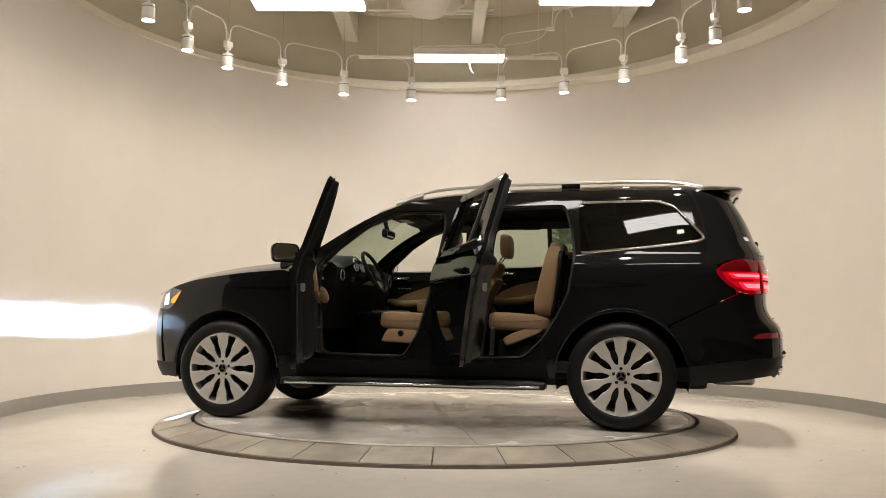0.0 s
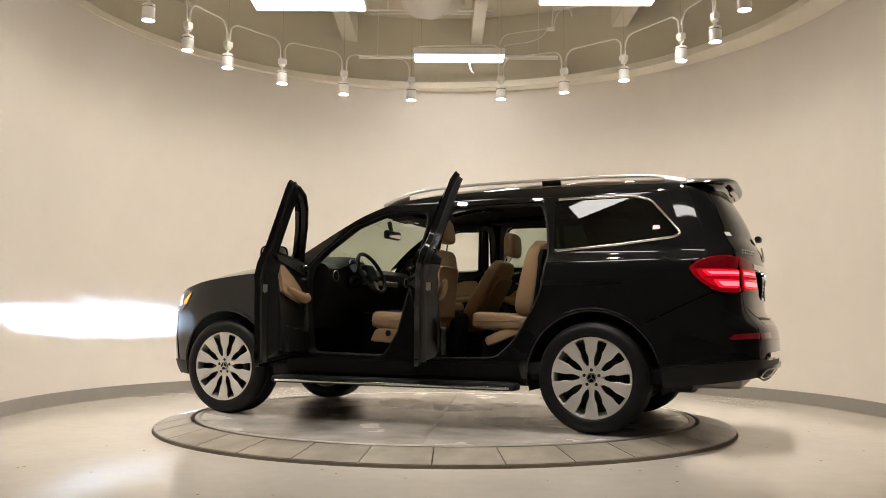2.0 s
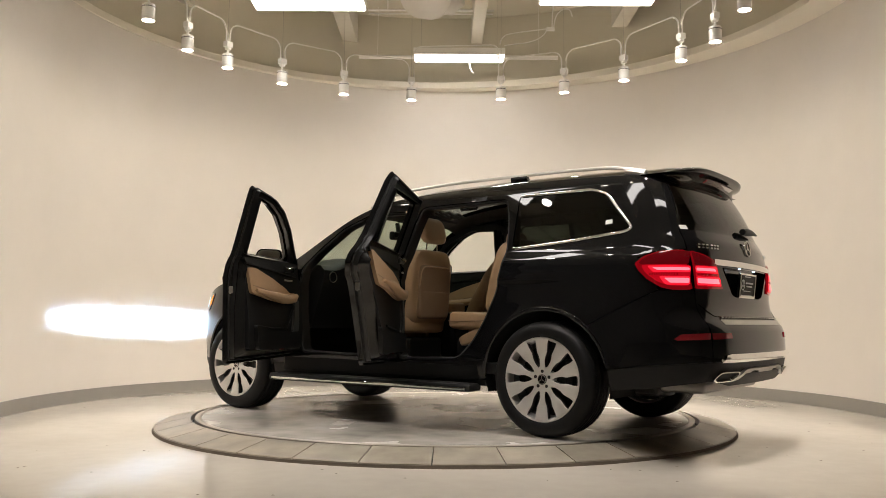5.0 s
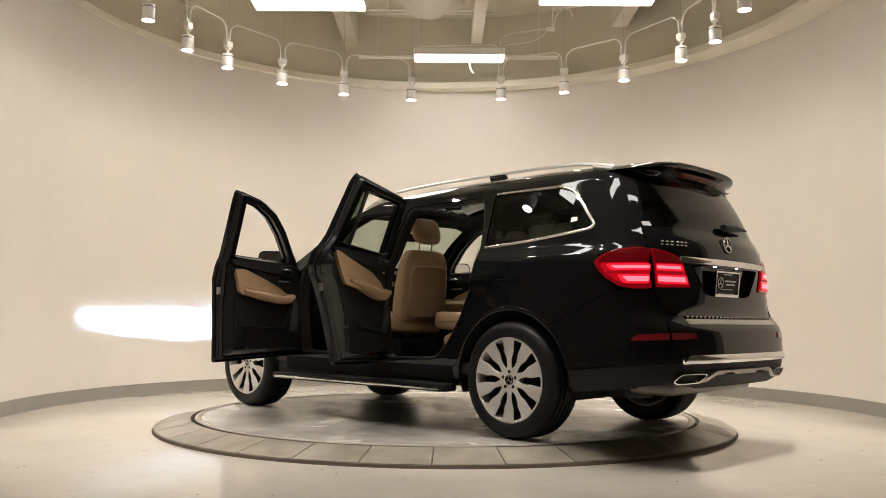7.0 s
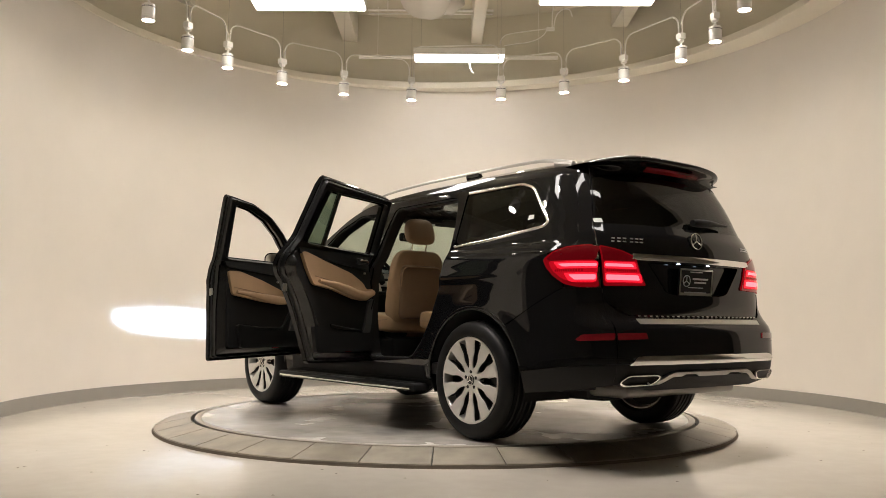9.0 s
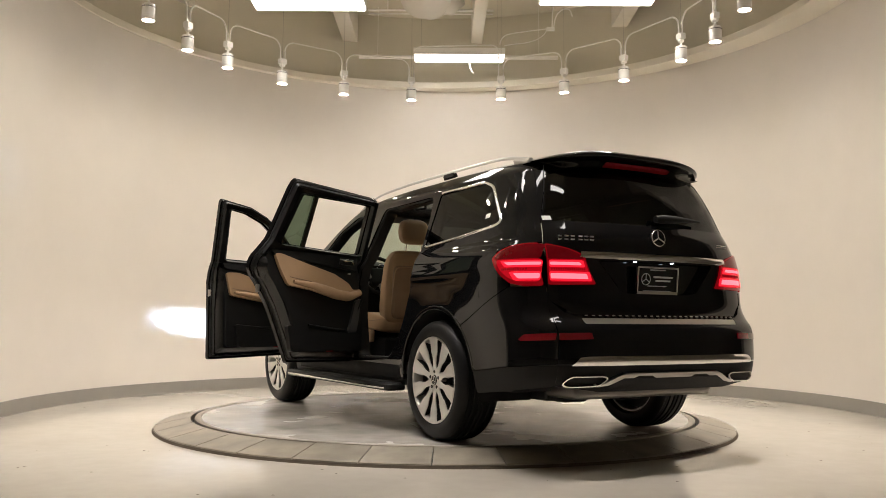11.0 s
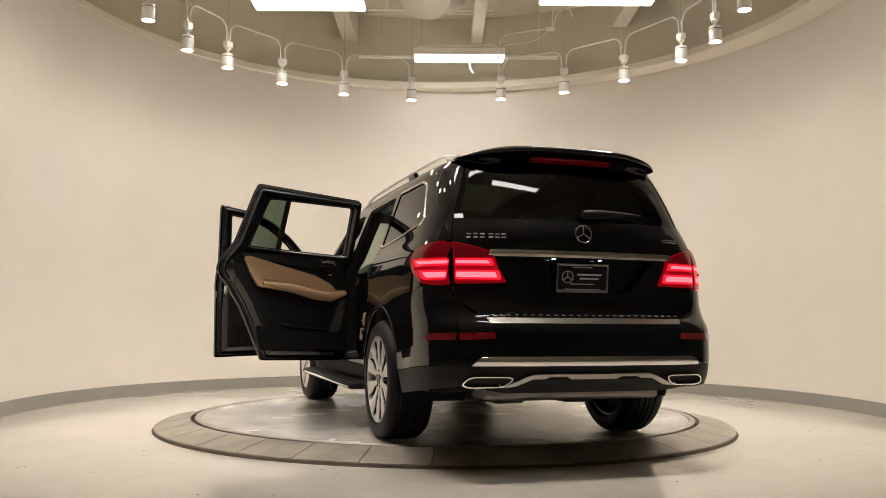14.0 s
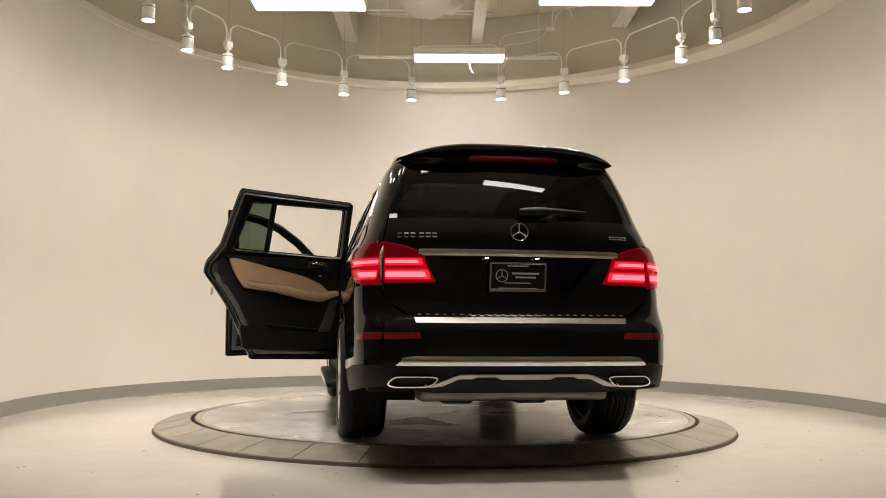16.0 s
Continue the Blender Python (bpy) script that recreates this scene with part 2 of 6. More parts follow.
def spot_head():
    s = empty("track_spot", "white cylindrical spot lamp hanging from a conduit", "spot lamp", "ring of spot lamps")
    bm = bmesh.new()
    lathe(bm, [(0.0, 0.155), (0.05, 0.155), (0.058, 0.148), (0.06, 0.14), (0.06, 0.005), (0.058, 0.0), (0.053, 0.0), (0.053, 0.006)], 28)
    part("housing", bm, M["white"], s, smooth=40)
    bm = bmesh.new()
    for i in range(20):
        a = 2 * math.pi * i / 20
        add_box(bm, (0.0595 * math.cos(a), 0.0595 * math.sin(a), 0.125), (0.004, 0.013, 0.008), m=Matrix.Rotation(a, 4, "Z"))
    part("vent_slots", bm, M["vent"], s)
    bm = bmesh.new()
    lathe(bm, [(0.0, 0.007), (0.052, 0.007)], 28)
    part("lens", bm, M["lampglow"], s, "glowing warm white lens")
    bm = bmesh.new()
    lathe(bm, [(0.02, 0.152), (0.02, 0.17), (0.012, 0.175), (0.012, 0.2), (0.03, 0.205), (0.034, 0.215), (0.034, 0.23)], 16)
    part("swivel", bm, M["white"], s, smooth=40)
    bm = bmesh.new()
    add_box(bm, (0, 0, 0.262), (0.085, 0.06, 0.062), 0.004)
    part("junction_box", bm, M["white"], s)
    bm = bmesh.new()
    tube(bm, [(0.0, 0, 0.29), (0.0, 0, 1.5)], 0.0022, 6)
    part("hanger_wire", bm, M["steel"], s)
    return s


# bearings of the spots on their ring, in degrees
SPOT_ANG = [182.5, 163.9, 149.9, 133.4, 116.2, 98.1, 74.3, 57.2, 40.1, 21.6, 8.1, -10.3, -30, -48, -66, -84, -102, -120, -138, -157]


def rot_z(a):
    return Matrix.Rotation(a, 4, "Z")


def lamp(name, kind, m, energy, col, size=0.05, angle=60, blend=0.5):
    l = bpy.data.lights.new(name, kind)
    l.energy = energy
    l.color = col
    if kind == "SPOT":
        l.spot_size, l.spot_blend, l.shadow_soft_size = radians(angle), blend, size
    ob = new(name, l)
    ob.matrix_world = m
    return ob


def panel_light(c, w, d, wide=True):
    p = empty("panel_light", "white suspended rectangular panel lamp, switched on", "ceiling lamp", "panel lamps")
    bm = bmesh.new()
    add_box(bm, (0, 0, 0.055), (w, d, 0.09), 0.006)
    part("housing", bm, M["white"], p)
    bm = bmesh.new()
    add_box(bm, (0, 0, 0.004), (w - 0.03, d - 0.03, 0.012), 0.003)
    part("diffuser", bm, M["panelglow"], p, "glowing white diffuser")
    # added glow on top of the opaque housing, only to light the ceiling
    bm = bmesh.new()
    add_box(bm, (0, 0, 0.102), (w - 0.10, (d - 0.10) * (1.0 if wide else 0.4), 0.008), 0.002)
    part("added_uplight", bm, M["upglow"], p, "added glowing slot that brightens the ceiling")
    bm = bmesh.new()
    for sx in (-1, 1):
        tube(bm, [(sx * w * 0.42, 0, 0.10), (sx * w * 0.42, 0, 5.0 - c[2])], 0.002, 6)
    part("hanger_wire", bm, M["steel"], p)
    p.matrix_basis = Matrix.Translation(c)
    return p


def build_lights():
    first = spot_head()
    spots = []
    for i, a in enumerate(SPOT_ANG):
        m = Matrix.Translation((RING_C[0] + RING_R * math.cos(radians(a)), RING_C[1] + RING_R * math.sin(radians(a)), SPOT_Z)) @ rot_z(radians(a + 90))
        if i == 0:
            first.matrix_basis = m
            s = first
        else:
            s = copy_thing(first, m)
        spots.append(m)
    for m in spots:
        c = m.translation
        lamp("spot_beam", "SPOT", Matrix.Translation((c[0], c[1], c[2] - 0.004)), SPOT_W, SPOT_COL, 0.035, 58, 0.75)
    # bent conduits from box to box
    for m, m2 in zip(spots[:12], spots[1:12]):
        if m is spots[5]:
            continue
        bm = bmesh.new()
        a, b = m.translation + Vector((0, 0, 0.29)), m2.translation + Vector((0, 0, 0.29))
        d = (b - a).normalized()
        a, b = a + d * 0.03, b - d * 0.03
        pts = [a]
        for k in range(7):
            q = math.pi / 2 * k / 6
            pts.append(a + Vector((0, 0, 0.10)) + d * 0.12 * (1 - math.cos(q)) + Vector((0, 0, 0.12 * math.sin(q))))
        for k in range(7):
            q = math.pi / 2 * (1 - k / 6)
            pts.append(b + Vector((0, 0, 0.10)) - d * 0.12 * (1 - math.cos(q)) + Vector((0, 0, 0.12 * math.sin(q))))
        pts.append(b)
        tube(bm, pts, 0.0085, 8)
        tagged(part("conduit", bm, M["white"], smooth=60), "bent white electrical conduit between spot lamps", "conduit", "conduits of the lamp ring")
    for c, w, d in (((0.167, 3.45, 4.135), 1.165, 0.315), ((-1.42, 1.10, 4.0), 1.16, 0.62), ((1.52, 0.90, 4.0), 1.16, 0.62), ((-0.20, -2.92, 4.0), 1.12, 0.22), ((1.25, -3.45, 4.0), 1.12, 0.22), ((-1.65, -1.75, 4.0), 1.12, 0.30)):
        panel_light(c, w, d, c[1] < 3)


def build_debris():
    """Specks of dirt on the floor."""
    rnd = random.Random(5)
    verts, faces = [], []
    for _ in range(70):
        a, q = rnd.uniform(0, 2 * math.pi), rnd.uniform(2.42, 3.7)
        x, y = q * math.cos(a), q * math.sin(a)
        s = rnd.uniform(0.003, 0.010)
        k = len(verts)
        n = 5
        for j in range(n):
            b = 2 * math.pi * j / n
            e = s * rnd.uniform(0.5, 1.2)
            verts.append((x + e * 1.5 * math.cos(b), y + e * math.sin(b), FLOOR_Z + 0.0005))
        verts.append((x, y, FLOOR_Z + 0.003))
        faces += [(k + j, k + (j + 1) % n, k + n) for j in range(n)]
    tagged(mesh_ob("floor_dirt", verts, faces, M["dirt"]), "small dark specks of dirt on the concrete floor", "dirt", kind="stuff")


build_debris()
build_room()
build_ring()
turntable = build_disc()
build_lights()


# ---- the car ----
def table(zs, vs, smooth=0.05):
    """A smoothed curve through a few values."""
    g = np.arange(zs[0] - 0.5, zs[-1] + 0.5, 0.005)
    v = np.interp(g, zs, vs)
    k = int(3 * smooth / 0.005)
    w = np.exp(-0.5 * (np.arange(-k, k + 1) * 0.005 / smooth) ** 2)
    v = np.convolve(np.pad(v, k, mode="edge"), w / w.sum(), mode="valid")
    return lambda q: np.interp(q, g, v)


WHEEL_X, WHEEL_Z = 1.5375, 0.378
half_width = table([0.2, 0.36, 0.46, 0.58, 0.70, 0.88, 1.02, 1.10, 1.15, 1.18, 1.205, 1.23, 1.26, 1.70, 1.735, 1.80], [0.88, 0.930, 0.936, 0.938, 0.941, 0.945, 0.945, 0.941, 0.934, 0.924, 0.910, 0.892, 0.878, 0.716, 0.685, 0.62], 0.011)
rear_x = table([0.2, 0.36, 0.44, 0.54, 0.66, 0.74, 0.79, 0.86, 1.0, 1.15, 1.27, 1.36, 1.45, 1.54, 1.62, 1.70, 1.82], [-2.58, -2.63, -2.685, -2.705, -2.70, -2.69, -2.635, -2.60, -2.605, -2.61, -2.60, -2.548, -2.517, -2.476, -2.432, -2.38, -2.31], 0.022)
front_x = table([0.2, 0.35, 0.6, 0.8, 0.95, 1.05], [2.30, 2.42, 2.45, 2.44, 2.40, 2.33], 0.05)
hood_z = table([0.9, 1.15, 1.38, 1.6, 1.85, 2.2, 2.42], [1.30, 1.265, 1.24, 1.215, 1.17, 1.08, 0.985], 0.06)
roof_z = table([-2.5, -2.34, -2.1, -1.54, -1.1, -0.42, 0.0, 0.29, 0.48], [1.80, 1.81, 1.825, 1.84, 1.843, 1.825, 1.78, 1.715, 1.64], 0.08)
rail_z = table([-2.5, -2.3, -2.0, -1.5, -0.6, -0.2, 0.1, 0.35, 0.6, 0.85, 1.1], [1.70, 1.725, 1.74, 1.755, 1.755, 1.735, 1.69, 1.60, 1.45, 1.285, 1.15], 0.07)
fender_z = table([0.8, 1.1, 1.4, 1.8, 2.1, 2.42], [1.165, 1.155, 1.135, 1.09, 1.03, 0.93], 0.05)


corner_n = table([0.85, 1.25], [9.0, 8.5], 0.06)
bow = table([0.85, 1.3], [0.09, 0.17], 0.06)


def back_x(y, z):
    """Length of the rear face at a width and a height."""
    b = half_width(z)
    t = np.clip(np.abs(y) / b, 0, 1)
    n = corner_n(z)
    return -1.2 + (rear_x(z) + bow(z) * np.square(y) + 1.2) * np.maximum(1 - t ** n, 1e-5) ** (1 / n)


def side_y(x, z):
    """Half width of the body at a length and a height."""
    x, z = np.broadcast_arrays(np.asarray(x, float), np.asarray(z, float))
    b = half_width(z)
    lo, hi = np.zeros_like(b), b.copy() if isinstance(b, np.ndarray) else np.float64(b)
    for _ in range(26):
        mid = 0.5 * (lo + hi)
        far = back_x(mid, z) > x
        lo, hi = np.where(far, lo, mid), np.where(far, mid, hi)
    tf = np.clip((x - 1.0) / (front_x(z) - 1.0), 0, 1)
    crease = 0.010 * np.exp(-((z - 1.06) / 0.03) ** 2) * np.clip((2.0 - np.abs(x)) / 0.6, 0, 1)
    d = np.hypot(np.abs(x) - WHEEL_X, z - WHEEL_Z)
    haunch = 0.011 * np.exp(-((d - 0.45) / 0.085) ** 2) * np.clip((z - 0.30) / 0.2, 0, 1)
    crease = crease + haunch
    y = np.where(x < -1.2, lo, b)
    return y * np.maximum(1 - tf ** 3.2, 1e-4) ** (1 / 3.2) + crease


def nose_x(y, z):
    b = half_width(z)
    t = np.clip(np.abs(y) / b, 0, 1)
    return 1.0 + (front_x(z) - 1.0) * np.maximum(1 - t ** 3.2, 1e-4) ** (1 / 3.2)


gate_half = table([0.79, 0.88, 0.97, 1.21, 1.34, 1.70, 1.74], [0.765, 0.768, 0.775, 0.775, 0.745, 0.62, 0.60], 0.01)


def gate_x(z, inset=0.0):
    return float(back_x(float(gate_half(z)) - inset, z))


def on_side(s, out=0.0):
    return lambda u, v: np.stack([u, s * (side_y(u, v) + out), v], -1)


def on_back(out=0.0):
    return lambda u, v: np.stack([back_x(u, v) - out, u, v], -1)


def on_nose(out=0.0):
    return lambda u, v: np.stack([nose_x(u, v) + out, u, v], -1)


def chaikin(p, n=2, closed=True):
    p = [np.array(q, float) for q in p]
    for _ in range(n):
        r = []
        k = len(p)
        for i in range(k if closed else k - 1):
            a, b = p[i], p[(i + 1) % k]
            r += [a * 0.75 + b * 0.25, a * 0.25 + b * 0.75]
        p = r if closed else [p[0]] + r + [p[-1]]
    return p


def rounded(p, r=0.03, n=4):
    """Rounds the corners of a polygon by r."""
    out = []
    k = len(p)
    for i in range(k):
        a, b, c = (np.array(p[(i + d) % k], float) for d in (-1, 0, 1))
        la, lc = np.linalg.norm(a - b), np.linalg.norm(c - b)
        ra = min(r, la * 0.45)
        rc = min(r, lc * 0.45)
        s, e = b + (a - b) / la * ra, b + (c - b) / lc * rc
        for j in range(n + 1):
            t = j / n
            out.append((1 - t) ** 2 * s + 2 * t * (1 - t) * b + t * t * e)
    return out


def resample(p, step):
    out = []
    k = len(p)
    for i in range(k):
        a, b = np.array(p[i], float), np.array(p[(i + 1) % k], float)
        n = max(1, int(math.ceil(np.linalg.norm(b - a) / step)))
        out += [a + (b - a) * j / n for j in range(n)]
    return out


def inside(poly, pts):
    poly = np.array(poly)
    x, y = pts[:, 0], pts[:, 1]
    r = np.zeros(len(pts), bool)
    j = len(poly) - 1
    for i in range(len(poly)):
        xi, yi, xj, yj = *poly[i], *poly[j]
        c = (yi > y) != (yj > y)
        with np.errstate(divide="ignore", invalid="ignore"):
            r ^= c & (x < (xj - xi) * (y - yi) / (yj - yi + 1e-15) + xi)
        j = i
    return r


def panel_data(poly, fmap, holes=(), step=0.05, flange=0.02, out=None):
    """A polygon laid on a curved surface: dense skin with true normals and a folded edge."""
    loops = [resample(poly, step)] + [resample(h, step) for h in holes]
    bd = np.array([q for l in loops for q in l])
    lo, hi = bd.min(0), bd.max(0)
    gx, gy = np.meshgrid(np.arange(lo[0], hi[0], step), np.arange(lo[1], hi[1], step))
    g = np.c_[gx.ravel(), gy.ravel()]
    if len(g):
        keep = inside(loops[0], g)
        for l in loops[1:]:
            keep &= ~inside(l, g)
        g = g[keep]
    if len(g):
        d = np.min(np.hypot(g[:, None, 0] - bd[None, :, 0], g[:, None, 1] - bd[None, :, 1]), axis=1)
        g = g[d > 0.45 * step]
    pts = np.vstack([bd, g]) if len(g) else bd
    edges, o = [], 0
    for l in loops:
        edges += [(o + i, o + (i + 1) % len(l)) for i in range(len(l))]
        o += len(l)
    vv, _, ff, orig, _, _ = delaunay_2d_cdt([Vector(q) for q in pts], edges, [], 0, 1e-6)
    P = np.array([tuple(v) for v in vv])
    F = np.array([tuple(f) for f in ff])
    cen = P[F].mean(1)
    keep = inside(loops[0], cen)
    for l in loops[1:]:
        keep &= ~inside(l, cen)
    F = F[keep]
    X = fmap(P[:, 0], P[:, 1])
    e = 2e-3
    N = np.cross(fmap(P[:, 0] + e, P[:, 1]) - fmap(P[:, 0] - e, P[:, 1]), fmap(P[:, 0], P[:, 1] + e) - fmap(P[:, 0], P[:, 1] - e))
    N /= np.linalg.norm(N, axis=1)[:, None] + 1e-12
    sgn = 1.0
    if out is not None and (N @ np.array(out)).sum() < 0:
        sgn = -1.0
    N *= sgn
    if sgn < 0:
        F = F[:, ::-1]
    verts, norms, faces = list(X), list(N), [tuple(f) for f in F]
    if flange:
        look_up = {tuple(np.round(q, 6)): i for i, q in enumerate(P)}
        for l in loops:
            idx = [look_up.get(tuple(np.round(q, 6))) for q in l]
            idx = [i for i in idx if i is not None]
            b0 = len(verts)
            for i in idx:
                verts += [X[i], X[i] - N[i] * flange]
                norms += [(0, 0, 0), (0, 0, 0)]
            k = len(idx)
            for i in range(k):
                j = (i + 1) % k
                faces.append((b0 + 2 * i, b0 + 2 * i + 1, b0 + 2 * j + 1, b0 + 2 * j))
    return verts, faces, norms


def panel(name, poly, fmap, material, parent, holes=(), step=0.05, flange=0.02, out=None, label=""):
    v, f, n = panel_data(poly, fmap, holes, step, flange, out)
    return mesh_ob(name, v, f, material, parent, label, True, n)


def loft(name, fn, nu, nv, material, parent, label="", flip=False):
    """A grid fn(u, v) with u and v from 0 to 1."""
    verts = [fn(i / nu, j / nv) for i in range(nu + 1) for j in range(nv + 1)]
    w = nv + 1
    faces = [(i * w + j, (i + 1) * w + j, (i + 1) * w + j + 1, i * w + j + 1) for i in range(nu) for j in range(nv)]
    if flip:
        faces = [f[::-1] for f in faces]
    return mesh_ob(name, verts, faces, material, parent, label, True)


def strip(bm, pts, normals, w, h):
    """A moulding of half width w across and height h along its normals, through points."""
    pts = [Vector(p) for p in pts]
    rings = []
    for i, p in enumerate(pts):
        d = (pts[min(i + 1, len(pts) - 1)] - pts[max(i - 1, 0)]).normalized()
        n = Vector(normals[i]).normalized()
        s = d.cross(n).normalized()
        rings.append([bm.verts.new(p + s * a * w + n * b * h) for a, b in ((-1, -0.3), (-0.85, 0.6), (-0.3, 1), (0.3, 1), (0.85, 0.6), (1, -0.3))])
    for a, b in zip(rings, rings[1:]):
        for j in range(6):
            bm.faces.new((a[j], a[(j + 1) % 6], b[(j + 1) % 6], b[j]))
    bm.faces.new(rings[0])
    bm.faces.new(rings[-1])


M.update(
    paint=mat("black_paint", (0.007, 0.007, 0.0075), 0.035, spec=0.42, var=0.05, scale=2),
    paint_in=mat("black_trim", (0.011, 0.011, 0.011), 0.32, var=0.1, bump=0.1),
    plastic=mat("grained_black_plastic", (0.012, 0.012, 0.012), 0.5, var=0.12, scale=40, bump=0.25, bscale=400, spec=0.25),
    carpet=mat("black_carpet", (0.024, 0.024, 0.025), 0.95, var=0.2, scale=60, bump=0.5, bscale=300),
    leather=mat("beige_leather", (0.50, 0.33, 0.19), 0.48, var=0.06, scale=14, stain=0.05, sscale=5, bump=0.35, bscale=260),
    leather_back=mat("tan_seat_back", (0.36, 0.24, 0.15), 0.5, var=0.06, scale=14, bump=0.3, bscale=260),
    chrome=mat("chrome", (0.82, 0.81, 0.79), 0.07, metal=1.0),
    badge=mat("badge_chrome", (0.85, 0.84, 0.82), 0.32, metal=0.85),
    satin=mat("satin_aluminium", (0.52, 0.50, 0.47), 0.34, metal=1.0, var=0.04),
    rim=mat("machined_alloy", (0.70, 0.68, 0.64), 0.36, metal=0.45, var=0.05, scale=30),
    barrel=mat("barrel_alloy", (0.34, 0.33, 0.31), 0.38, metal=0.85, var=0.1, scale=12),
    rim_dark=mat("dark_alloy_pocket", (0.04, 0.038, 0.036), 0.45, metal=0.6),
    brake=mat("brake_iron", (0.07, 0.066, 0.06), 0.5, metal=0.7, var=0.2, scale=20),
    tyre=mat("tyre_rubber", (0.009, 0.009, 0.009), 0.5, var=0.2, scale=20, bump=0.2, bscale=150, spec=0.25),
    clear=glass("clear_glass", (0.90, 0.93, 0.90)),
    green=glass("green_tint_glass", (0.50, 0.58, 0.50)),
    tint=glass("privacy_glass", (0.05, 0.055, 0.05)),
    red=mat("red_lens", (0.08, 0.0015, 0.003), 0.06, coat=0.3, spec=0.35, emit=(1.0, 0.006, 0.02), estr=0.17, var=0.35, scale=45),
    red_dark=mat("dark_red_lens", (0.05, 0.0015, 0.003), 0.07, coat=0.3, spec=0.35, emit=(1.0, 0.01, 0.03), estr=0.07, var=0.5, scale=60),
    redglow=mat("tail_lamp_glow", (0.6, 0.02, 0.03), 0.2, emit=(1.0, 0.07, 0.09), estr=4.2),
    # glowing layer that stands for the halo round the tail lamp bars
    redhalo=mat("tail_lamp_halo", (0.16, 0.003, 0.006), 0.2, spec=0.4, emit=(1.0, 0.004, 0.02), estr=0.42, var=0.5, scale=70),
    roof_glass=glass("tinted_roof_glass", (0.24, 0.26, 0.25)),
    # second, brighter halo layer close round each bar
    redmid=mat("bar_edge_glow", (0.3, 0.005, 0.01), 0.15, emit=(1.0, 0.012, 0.03), estr=1.5),
    green_dark=glass("dark_green_glass", (0.13, 0.18, 0.135)),
    trim_black=mat("soft_black_trim", (0.010, 0.010, 0.010), 0.5, var=0.15, scale=30, bump=0.2, bscale=300, spec=0.26),
    door_metal=mat("painted_door_metal", (0.013, 0.0125, 0.012), 0.25, var=0.1, scale=5, spec=0.5),
    gloss_grey=mat("satin_grey_trim", (0.06, 0.06, 0.06), 0.3, var=0.1, scale=20),
    redrefl=mat("red_reflector", (0.27, 0.012, 0.020), 0.12, coat=1.0, var=0.2, scale=200),
    plateglow=mat("plate_lamp_glow", (0.8, 0.85, 0.9), 0.2, emit=(0.62, 0.78, 1.0), estr=9.0),
    amber=mat("amber_lens", (0.8, 0.25, 0.03), 0.1, coat=1.0, emit=(1.0, 0.35, 0.05), estr=1.2),
    lampclear=glass("lamp_cover", (0.92, 0.95, 0.97)),
    beam=mat("headlamp_emitter", (1, 1, 1), 0.3, emit=(0.46, 0.68, 1.0), estr=150000.0),
    white_text=mat("white_print", (0.75, 0.75, 0.75), 0.5),
    sticker=mat("white_sticker", (0.8, 0.8, 0.76), 0.5),
    head=mat("grey_headliner", (0.055, 0.055, 0.055), 0.9, var=0.05),
    under=mat("underbody_grey", (0.03, 0.029, 0.027), 0.6, var=0.2, scale=6, metal=0.2),
    exhaust=mat("muffler_steel", (0.34, 0.32, 0.29), 0.45, metal=0.8, var=0.15, scale=6),
    screen=mat("instrument_face", (0.03, 0.03, 0.035), 0.25, emit=(0.5, 0.6, 0.7), estr=0.05),
)

car = empty("car", "glossy black SUV with two doors open on a turntable", "car")

HF, HR = (0.90, 0.93), (-0.17, 0.92)     # door hinges
PHI_F, PHI_R = 70.0, 62.5

OPEN_F = rounded([(0.74, 0.50), (0.06, 0.485), (-0.06, 0.67), (-0.15, 0.97), (-0.19, 1.19), (-0.235, 1.50), (-0.22, 1.615), (0.14, 1.625), (0.42, 1.52), (0.66, 1.325), (0.77, 1.20), (0.78, 0.85)], 0.05)
OPEN_R = rounded([(-0.28, 0.475), (-0.84, 0.49), (-0.97, 0.61), (-1.08, 0.77), (-1.18, 0.97), (-1.225, 1.25), (-1.195, 1.47), (-1.14, 1.645), (-0.36, 1.64), (-0.32, 1.50), (-0.27, 1.15), (-0.24, 0.8)], 0.05)
QWIN = rounded([(-1.235, 1.655), (-1.80, 1.655), (-1.92, 1.615), (-2.13, 1.37), (-2.09, 1.345), (-1.70, 1.30), (-1.255, 1.265)], 0.035)
DOOR_F = rounded([(0.91, 0.47), (-0.11, 0.445), (-0.115, 1.22), (-0.185, 1.725), (0.10, 1.69), (0.30, 1.62), (0.50, 1.50), (0.72, 1.32), (0.90, 1.20), (0.93, 1.0)], 0.025)
DOOR_F_WIN = rounded([(-0.035, 1.25), (-0.10, 1.655), (0.08, 1.63), (0.27, 1.565), (0.46, 1.45), (0.66, 1.285), (0.68, 1.24)], 0.03)
DOOR_R = rounded([(-0.145, 0.445), (-0.94, 0.465), (-1.03, 0.66), (-1.13, 0.86), (-1.25, 1.03), (-1.325, 1.12), (-1.315, 1.21), (-1.235, 1.33), (-1.15, 1.740), (-0.185, 1.715), (-0.145, 1.25)], 0.02)
DOOR_R_WIN = rounded([(-0.225, 1.27), (-0.255, 1.655), (-1.06, 1.65), (-1.15, 1.295)], 0.03)


